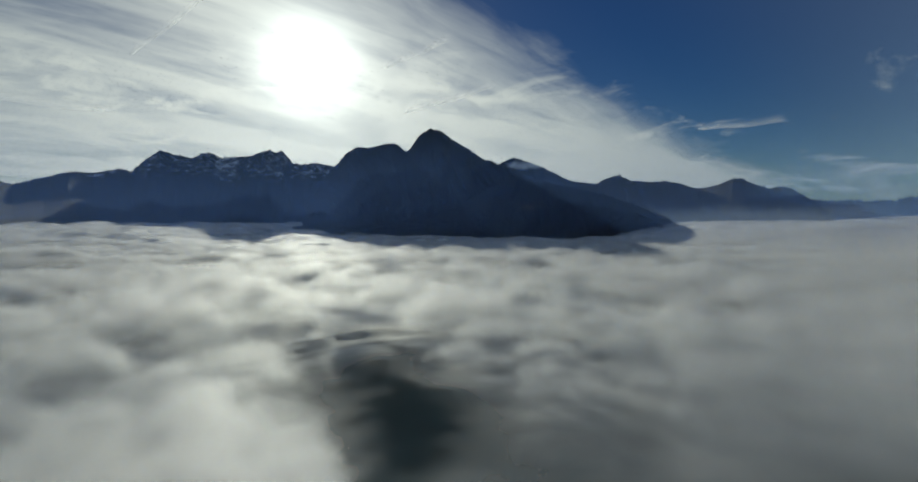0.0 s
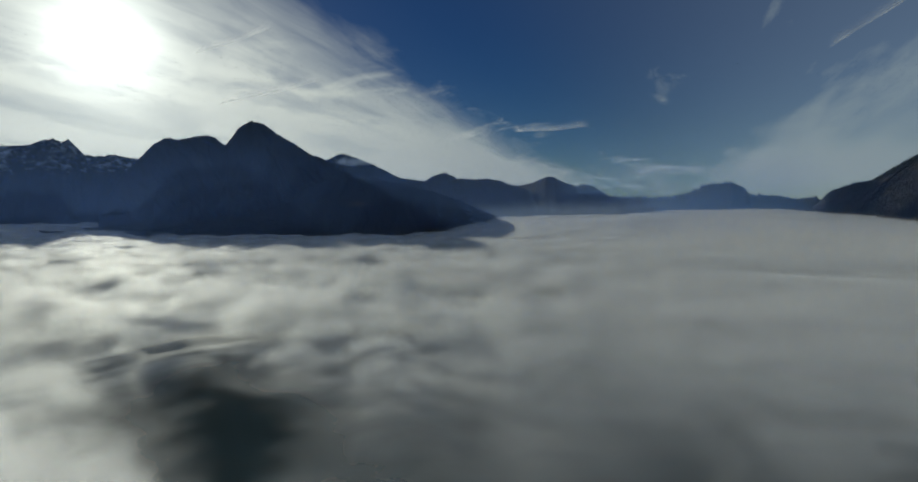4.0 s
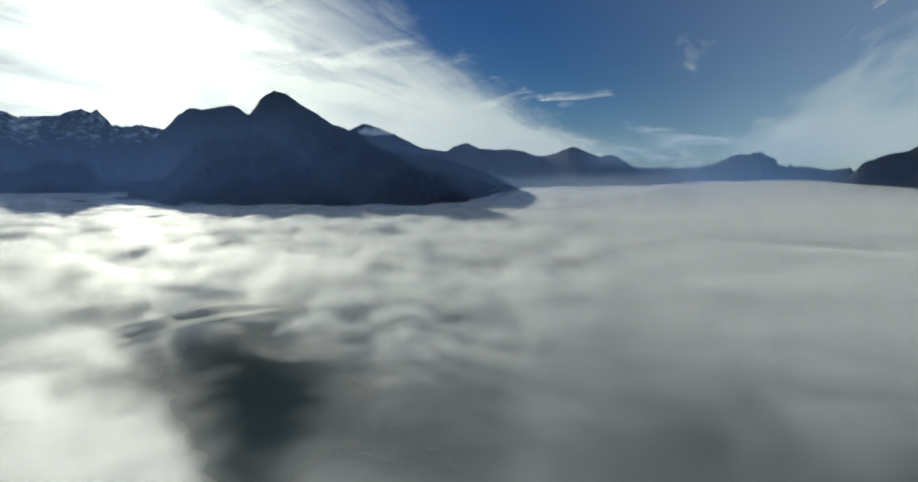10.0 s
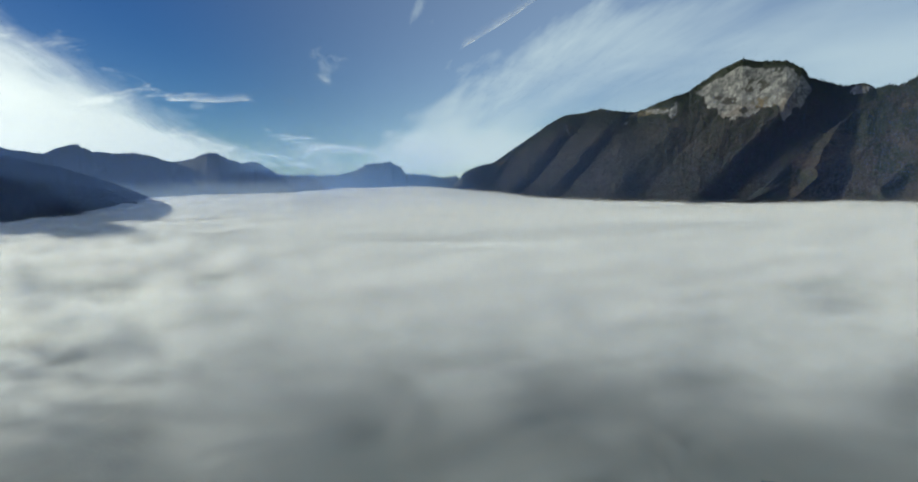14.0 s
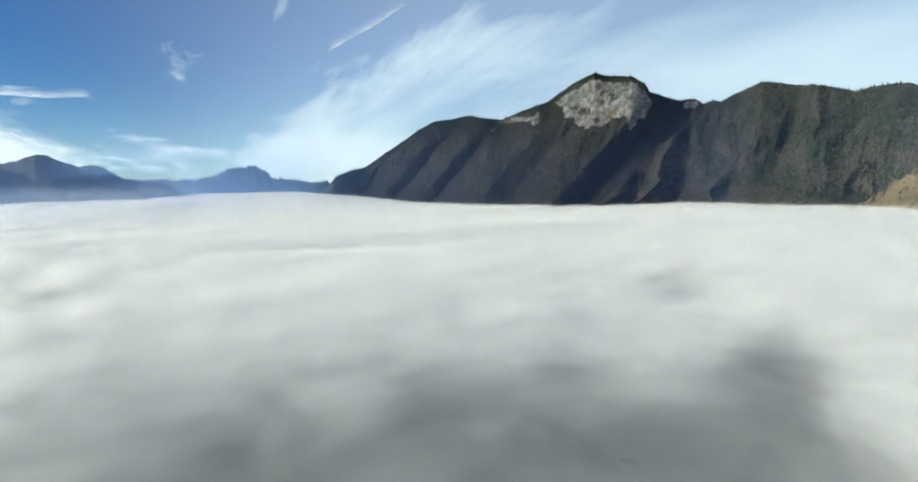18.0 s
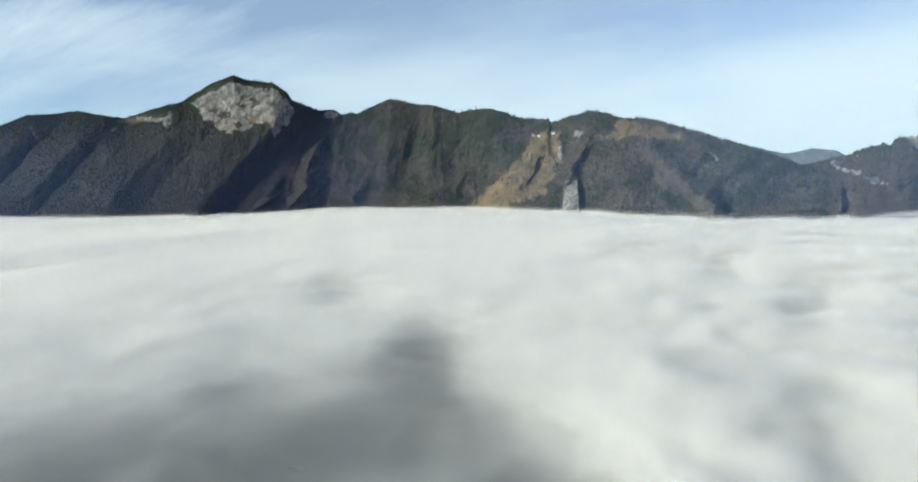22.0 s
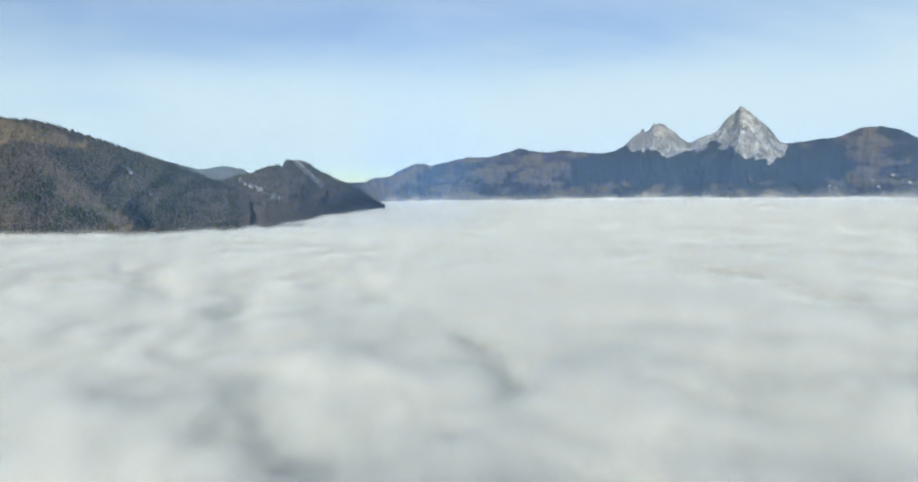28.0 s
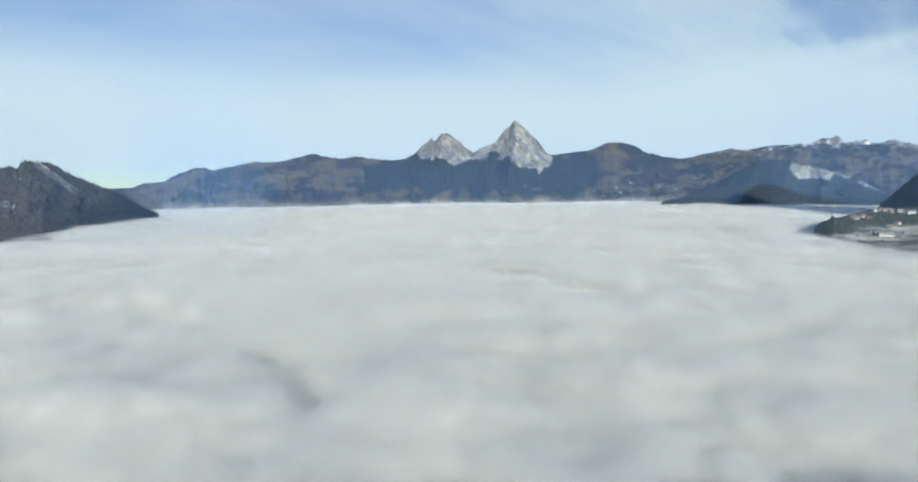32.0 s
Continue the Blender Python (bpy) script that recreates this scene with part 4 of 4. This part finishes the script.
def make_mist():
    m, k = material("shore_mist")
    pos = k.tree.nodes.new("ShaderNodeNewGeometry").outputs["Position"]
    n = k.tree.nodes.new("ShaderNodeAttribute")
    n.attribute_name = "edge"
    thin = k.math("MULTIPLY", n.outputs["Fac"], k.span(k.noise(k.vec("MULTIPLY", pos, (1, 1, 2)), 0.012, 5.0, 0.6), 0.3, 0.7, 0.25, 1.0))
    white = k.shade_mix(0.5, k.add("ShaderNodeBsdfDiffuse", Color=(0.95, 0.95, 0.95, 1), Normal=(0, 0, 1)).outputs[0], k.add("ShaderNodeBsdfTranslucent", Color=(0.95, 0.95, 0.95, 1), Normal=(0, 0, -1)).outputs[0])
    k.out("ShaderNodeOutputMaterial", k.shade_mix(thin, k.add("ShaderNodeBsdfTransparent").outputs[0], white))
    return m


MIST = make_mist()


def shore_mist(shore, az0, az1, off, tall, much, seed):
    """A low, ragged curtain of mist before a mountain's foot."""
    a, h = np.meshgrid(np.linspace(az0, az1, 160), np.linspace(0, 1, 9))
    r = np.interp(a, *np.array(shore).T) - off
    top = tall * (0.35 + 1.3 * fbm(a * 0.9, a * 0, 4, seed, 0.6) ** 1.5)
    z = fog_level(a, r) - 14 + h * (14 + top)
    edge = much * (1 - h) ** 1.3 * smooth(a, az0, az0 + 1.5) * smooth(a, az1, az1 - 1.5)
    ob = new("shore_mist", grid_mesh("shore_mist", r * np.sin(np.radians(a)), r * np.cos(np.radians(a)), z, [("edge", edge)]))
    ob.data.materials.append(MIST)
    tagged(ob, "thin white mist clinging to the foot of the slope", "mist", kind="structure")


for i, (off, tall, much) in enumerate(((70, 14, 0.3), (110, 26, 0.2), (150, 10, 0.28))):
    shore_mist([(50, 4150), (54.3, 3950), (59.9, 3450), (65.7, 3000), (71.6, 2760), (77.5, 2760), (83.3, 2750), (88.8, 2640), (94, 2420), (98.8, 2360), (103.2, 2110), (107.3, 1930), (114, 1640), (119.8, 1540), (125.4, 1460), (130.6, 1480), (132, 1480), (135.4, 1620), (138.9, 1980), (143, 2500)], 50, 143, off, tall, much, 300 + i)
    shore_mist([(143, 3200), (203, 3150)], 143, 200, off, tall * 3.0, much * 1.1, 310 + i)
    shore_mist([(204.3, 1340), (207.8, 1240), (211.3, 1120), (222, 1050)], 203.8, 222, off * 0.6, tall * 0.7, much, 320 + i)

# ---- woods on the near slopes ----


def make_wood(name, dark, light):
    m, k = material(name)
    n = k.tree.nodes.new("ShaderNodeAttribute")
    n.attribute_name = "tone"
    pos = k.tree.nodes.new("ShaderNodeNewGeometry").outputs["Position"]
    mixed = k.math("ADD", k.math("MULTIPLY", n.outputs["Fac"], 0.7), k.math("MULTIPLY", k.noise(pos, 0.01, 3.0), 0.4), clamp=True)
    k.out("ShaderNodeOutputMaterial", k.add("ShaderNodeBsdfPrincipled", Base_Color=k.mix(mixed, dark, light), Roughness=0.95, Specular_IOR_Level=0.05).outputs[0])
    return m


CONIFER = make_wood("conifer_needles", (0.013, 0.017, 0.011, 1), (0.044, 0.051, 0.031, 1))
DARK_WOOD = make_wood("dark_twigs", (0.028, 0.024, 0.021, 1), (0.052, 0.043, 0.037, 1))
BARE_WOOD = make_wood("bare_twigs", (0.042, 0.036, 0.030, 1), (0.092, 0.076, 0.061, 1))


def conifer_shape():
    """Three drooping tiers on a short stem; height 1."""
    co, faces = [], []
    for base, top, wide, turn in ((0.08, 0.55, 0.22, 0.0), (0.32, 0.80, 0.16, 0.6), (0.58, 1.0, 0.10, 1.2)):
        n = len(co)
        co += [(wide * math.cos(turn + i * 1.2566), wide * math.sin(turn + i * 1.2566), base + 0.03 * (i % 2)) for i in range(5)] + [(0, 0, top)]
        faces += [(n + i, n + (i + 1) % 5, n + 5) for i in range(5)]
    return np.array(co), np.array(faces)


def broadleaf_shape():
    """A bare crown: two uneven lobes on a stem; height 1."""
    co, faces = [], []
    for x, y, z, w, h in ((0.0, 0.0, 0.6, 0.30, 0.40), (0.16, 0.1, 0.5, 0.22, 0.30), (-0.15, 0.05, 0.45, 0.2, 0.28)):
        n = len(co)
        co += [(x + w, y, z), (x, y + w, z + 0.04), (x - w, y, z - 0.03), (x, y - w, z + 0.02), (x, y, z + h), (x, y, z - h * 0.9)]
        faces += [(n + i, n + (i + 1) % 4, n + 4) for i in range(4)] + [(n + (i + 1) % 4, n + i, n + 5) for i in range(4)]
    return np.array(co), np.array(faces)


def at(land, az, v):
    """The place on a mountain's slope at a bearing and a share of the way from its foot to its crest."""
    A, d, zz = land[1], land[4], land[5]
    rows, cols = A.shape
    j = np.clip((az - A[0, 0]) / (A[0, -1] - A[0, 0]) * (cols - 1), 0, cols - 1.001)
    i = np.clip(v * (rows - 1), 0, rows - 1.001)
    i0, j0 = i.astype(int), j.astype(int)
    fi, fj = i - i0, j - j0

    def pick(g):
        return (g[i0, j0] * (1 - fj) + g[i0, j0 + 1] * fj) * (1 - fi) + (g[i0 + 1, j0] * (1 - fj) + g[i0 + 1, j0 + 1] * fj) * fi

    r, z = pick(d), pick(zz)
    return r * np.sin(np.radians(az)), r * np.cos(np.radians(az)), z, i0, j0


def woods(name, label, land, count, chance, shape, mat, tall, seed, span=None, low=0.0):
    """A wood of many trees over a slope, one sheet of stuff. chance: from bearing, share and the covers to 0..1."""
    rng = np.random.default_rng(seed)
    A = land[1]
    az0, az1 = span or (A[0, 0], A[0, -1])
    az, v = rng.uniform(az0, az1, count * 3), rng.uniform(low, 1.0, count * 3)
    x, y, z, i0, j0 = at(land, az, v)
    flags = {k: (np.asarray(f) + A * 0)[i0, j0] for k, f in land[6].items()}
    clump = fbm(x / 60, y / 60 + z / 50, 3, seed)
    keep = rng.uniform(0, 1, len(x)) < chance(az, v, flags) * smooth(clump, 0.12, 0.42) * (1 - smooth(flags.get("rock", x * 0), 0.15, 0.4)) * (1 - 0.93 * smooth(flags.get("meadow", x * 0), 0.3, 0.55))
    x, y, z = x[keep][:count], y[keep][:count], z[keep][:count]
    n = len(x)
    h = tall * rng.uniform(0.65, 1.2, n)
    w = h * rng.uniform(0.85, 1.25, n)
    turn = rng.uniform(0, 6.28, n)
    co, faces = shape
    cx = co[None, :, 0] * np.cos(turn)[:, None] - co[None, :, 1] * np.sin(turn)[:, None]
    cy = co[None, :, 0] * np.sin(turn)[:, None] + co[None, :, 1] * np.cos(turn)[:, None]
    P = np.stack([x[:, None] + cx * w[:, None], y[:, None] + cy * w[:, None], z[:, None] + co[None, :, 2] * h[:, None] - 0.2 * h[:, None]], -1).reshape(-1, 3)
    F = (faces[None] + (np.arange(n) * len(co))[:, None, None]).reshape(-1, 3)
    tone = np.repeat(rng.uniform(0, 1, n), len(co))
    me = solid_mesh(bpy.data.meshes.new(name), P, F, [("tone", tone)])
    ob = new(name, me)
    ob.data.materials.append(mat)
    return tagged(ob, label, "woods", kind="stuff")


FIR, BEECH = conifer_shape(), broadleaf_shape()
woods("conifer_woods", "dark conifer forest on the ridge", RIDGE, 19000, lambda a, v, f: np.clip(1.15 - f["bare"] * 1.3 + 0.8 * smooth(v, 0.8, 1.0), 0.05, 1), FIR, CONIFER, 13.0, 201, (84, 130))
woods("bare_woods", "leafless brown broadleaf forest on the ridge", RIDGE, 26000, lambda a, v, f: np.clip(f["bare"] * 1.5, 0.05, 1), BEECH, BARE_WOOD, 8.5, 202, (80, 131))
woods("conifer_woods", "dark conifers along the rocky peak's crest", PEAK, 17000, lambda a, v, f: np.clip(0.4 + smooth(v, 0.75, 0.98), 0, 1), FIR, CONIFER, 15.0, 203, (50, 88))
woods("bare_woods", "leafless brown forest on the rocky peak's flanks", PEAK, 10000, lambda a, v, f: np.clip(f["bare"] * 1.4, 0.05, 1), BEECH, DARK_WOOD, 9.0, 204, (50, 88))
woods("bare_woods", "leafless brown forest on the steep hill", HILL, 15000, lambda a, v, f: 0.9 + 0 * a, BEECH, BARE_WOOD, 6.2, 205)
woods("conifer_woods", "dark conifers on the steep hill's crest", HILL, 1300, lambda a, v, f: smooth(v, 0.55, 0.95), FIR, CONIFER, 13.0, 206)
woods("bare_woods", "trees and hedges round the village fields", TERRACE, 1500, lambda a, v, f: np.clip(1 - smooth(a, 205.5, 206.5) * 0.75, 0, 1), BEECH, BARE_WOOD, 7.5, 207, (204.3, 213))
woods("conifer_woods", "dark trees at the tip of the village terrace", TERRACE, 1100, lambda a, v, f: np.clip(1 - smooth(a, 205.3, 206.3) * 0.8, 0, 1), FIR, CONIFER, 14.0, 208, (204.3, 213))

# ---- houses ----


def make_plain(name, tone, spread, rough=0.85):
    m, k = material(name)
    pos = k.tree.nodes.new("ShaderNodeNewGeometry").outputs["Position"]
    k.out("ShaderNodeOutputMaterial", k.add("ShaderNodeBsdfPrincipled", Base_Color=k.mix(k.noise(pos, 0.6, 4.0), tone, spread), Roughness=rough).outputs[0])
    return m


PLASTER = make_plain("white_plaster", (0.27, 0.265, 0.25, 1), (0.36, 0.35, 0.335, 1))
TIMBER = make_plain("dark_timber", (0.10, 0.06, 0.04, 1), (0.17, 0.11, 0.07, 1))
TILES = make_plain("roof_tiles", (0.11, 0.075, 0.062, 1), (0.17, 0.12, 0.10, 1))
SLATE = make_plain("frosted_roof", (0.11, 0.113, 0.12, 1), (0.19, 0.193, 0.2, 1))
GLASS = make_plain("window_glass", (0.03, 0.04, 0.05, 1), (0.05, 0.06, 0.07, 1), 0.1)


def part(name, bm, mat, parent, label=""):
    me = bpy.data.meshes.new(name)
    bm.to_mesh(me)
    bm.free()
    me.materials.append(mat)
    ob = new(name, me)
    ob.parent = parent
    return tagged(ob, label)


def box(bm, x0, x1, y0, y1, z0, z1):
    v = [bm.verts.new(p) for p in ((x0, y0, z0), (x1, y0, z0), (x1, y1, z0), (x0, y1, z0), (x0, y0, z1), (x1, y0, z1), (x1, y1, z1), (x0, y1, z1))]
    for f in ((3, 2, 1, 0), (4, 5, 6, 7), (0, 1, 5, 4), (1, 2, 6, 5), (2, 3, 7, 6), (3, 0, 4, 7)):
        bm.faces.new([v[i] for i in f])


def house(label, wide, deep, eaves, ridge, wall_mat, roof_mat, category="house", group="village houses"):
    """A gabled house on the ground at the origin, its long side along x."""
    base = tagged(new("house"), label, category, group)
    w, d = wide / 2, deep / 2
    bm = bmesh.new()
    v = [bm.verts.new(p) for p in ((-w, -d, -3), (w, -d, -3), (w, d, -3), (-w, d, -3), (-w, -d, eaves), (w, -d, eaves), (w, d, eaves), (-w, d, eaves), (-w, 0, ridge - 0.3), (w, 0, ridge - 0.3))]
    for f in ((0, 1, 5, 4), (1, 2, 6, 9, 5), (2, 3, 7, 6), (3, 0, 4, 8, 7), (3, 2, 1, 0)):
        bm.faces.new([v[i] for i in f])
    part("wall", bm, wall_mat, base)
    for side in (-1, 1):
        bm = bmesh.new()
        ow, od, drop = w + 0.9, d + 1.0, (ridge - eaves) / d
        lo, hi = eaves - drop * 1.0, ridge
        rim = [(-ow, side * od, lo), (ow, side * od, lo), (ow, 0, hi), (-ow, 0, hi)]
        lower = [bm.verts.new(p) for p in rim]
        upper = [bm.verts.new((p[0], p[1], p[2] + 0.35)) for p in rim]
        bm.faces.new(lower)
        bm.faces.new(upper[::-1])
        for i in range(4):
            bm.faces.new((lower[i], upper[i], upper[(i + 1) % 4], lower[(i + 1) % 4]))
        bmesh.ops.recalc_face_normals(bm, faces=bm.faces)
        part("roof", bm, roof_mat, base)
    bm = bmesh.new()
    box(bm, w * 0.3, w * 0.3 + 0.8, -0.4, 0.4, ridge - 1.0, ridge + 1.2)
    part("chimney", bm, wall_mat, base)
    for side in (-1, 1):
        for floor in range(max(1, int(eaves // 2.7))):
            for i in range(3):
                bm = bmesh.new()
                x = (i - 1) * wide * 0.3
                box(bm, x - 0.6, x + 0.6, side * (d + 0.03) - 0.05, side * (d + 0.03) + 0.05, 0.9 + 2.7 * floor, 2.2 + 2.7 * floor)
                part("window", bm, GLASS, base)
    return base


def share_at(land, az, el):
    """How far up its slope a mountain shows a given height at a given bearing."""
    A, e = land[1], land[3]
    j = int(np.clip(round((az - A[0, 0]) / (A[0, -1] - A[0, 0]) * (A.shape[1] - 1)), 0, A.shape[1] - 1))
    return float(np.interp(el, e[:, j], np.linspace(0, 1, A.shape[0])))


def on_land(land, az, el, turn):
    v = share_at(land, az, el)
    x, y, z, _, _ = at(land, np.array([az]), np.array([v]))
    return pose(float(x[0]), float(y[0]), float(z[0]), 0, 0, turn - az)


chalet = house("small white-plastered chalet on a brown alpine pasture", 13, 9, 4.5, 8.5, PLASTER, TILES, "chalet", "alpine chalets")
chalet.matrix_basis = on_land(RIDGE, 104.6, 4.4, 10)
for az, el, turn in ((106.5, 4.5, -15), (105.2, 4.3, 40)):
    copy_thing(chalet, on_land(RIDGE, az, el, turn))
barn = house("dark timber hay barn on a steep brown pasture", 10, 8, 4.0, 7.0, TIMBER, SLATE, "barn", "hay barns")
barn.matrix_basis = on_land(RIDGE, 103.6, 1.74, 20)
for az, el, turn in ((102.6, 0.9, -10), (54.6, -0.9, 0), (56.1, -1.0, 30)):
    copy_thing(barn, on_land(RIDGE if az > 80 else PEAK, az, el, turn))
rng = random.Random(5)
protos = [house("white village house with a frosted roof on the terrace", 11, 8, 5.4, 8.5, PLASTER, SLATE), house("white village house with a red tiled roof on the terrace", 10, 8, 5.4, 8.6, PLASTER, TILES),
          house("long white village building with a frosted roof on the terrace", 18, 9, 5.6, 9.0, PLASTER, SLATE), house("dark timber village house on the terrace", 9, 8, 5.4, 8.4, TIMBER, SLATE)]
sites = [(208.3 + 0.4 * i + rng.uniform(-0.1, 0.1), -2.62 + rng.uniform(-0.12, 0.12)) for i in range(7)]
sites += [(206.9 + 0.35 * i + rng.uniform(-0.1, 0.1), -3.12 + rng.uniform(-0.15, 0.1)) for i in range(4)]
sites += [(209.3 + 0.33 * i + rng.uniform(-0.1, 0.1), -3.75 + rng.uniform(-0.2, 0.2)) for i in range(3)]
sites += [(209.0 + 0.45 * i, -4.5 + rng.uniform(-0.1, 0.1)) for i in range(2)]
for i, (az, el) in enumerate(sites):
    m = on_land(TERRACE, az, el, rng.uniform(-40, 40))
    if i < 4:
        protos[i].matrix_basis = m
    else:
        copy_thing(protos[rng.choice((0, 0, 1, 2, 3))], m)

for az, el, turn in ((187.5, -0.4, 10), (187.9, -0.9, -30), (184.6, -0.8, 25), (188.8, 0.0, 0), (191.5, -0.3, -15), (192.9, -0.6, 35), (189.9, -0.6, 5), (194.6, 0.4, -20)):
    copy_thing(protos[0], on_land(RANGE, az, el, turn))["label"] = "white farmhouse among brown mountain pastures"

# ---- condensation trails ----


def make_trail():
    m, k = material("ice_trail")
    pos = k.tree.nodes.new("ShaderNodeNewGeometry").outputs["Position"]
    n = k.tree.nodes.new("ShaderNodeAttribute")
    n.attribute_name = "edge"
    alpha = k.math("MULTIPLY", n.outputs["Fac"], k.span(k.noise(pos, 0.006, 3.0), 0.3, 0.7, 0.12, 0.34))
    ice = k.add("ShaderNodeBsdfTranslucent", Color=(0.95, 0.96, 0.98, 1)).outputs[0]
    snow = k.add("ShaderNodeBsdfDiffuse", Color=(0.95, 0.96, 0.98, 1)).outputs[0]
    k.out("ShaderNodeOutputMaterial", k.shade_mix(alpha, k.add("ShaderNodeBsdfTransparent").outputs[0], k.shade_mix(0.6, snow, ice)))
    return m


TRAIL = make_trail()


def trail(a0, e0, a1, e1, wide0, wide1, r=4900.0):
    """A soft band of ice cloud, high and far off."""
    t, w = np.meshgrid(np.linspace(0, 1, 60), np.linspace(-1, 1, 9))
    az, el = a0 + (a1 - a0) * t, e0 + (e1 - e0) * t + 0.12 * np.sin(t * 9) * t
    size = wide0 + (wide1 - wide0) * t
    el = el + w * size * (0.8 + 0.4 * vnoise(t * 14, w * 0, 3))
    edge = (1 - w ** 2) ** 1.5 * smooth(t, 0, 0.1) * smooth(t, 1, 0.85)
    x = r * np.sin(np.radians(az)) * np.cos(np.radians(el))
    y = r * np.cos(np.radians(az)) * np.cos(np.radians(el))
    z = EYE_Z + r * np.sin(np.radians(el)) + 60 * w ** 2
    ob = new("condensation_trail", grid_mesh("condensation_trail", x, y, z, [("edge", edge)]))
    ob.data.materials.append(TRAIL)
    tagged(ob, "thin white condensation trail high in the sky", "contrail", "condensation trails", "structure")


trail(-30.0, 13.7, -23.5, 19.5, 0.14, 0.22)
trail(-39.5, 9.3, -31.0, 9.0, 0.13, 0.08)
trail(-7.7, 14.3, -0.7, 17.1, 0.12, 0.16)
trail(-5.7, 10.2, 4.0, 12.8, 0.2, 0.15)
trail(22.6, 7.9, 30.3, 8.05, 0.13, 0.08)
trail(50.0, 13.0, 58.2, 17.4, 0.28, 0.12)
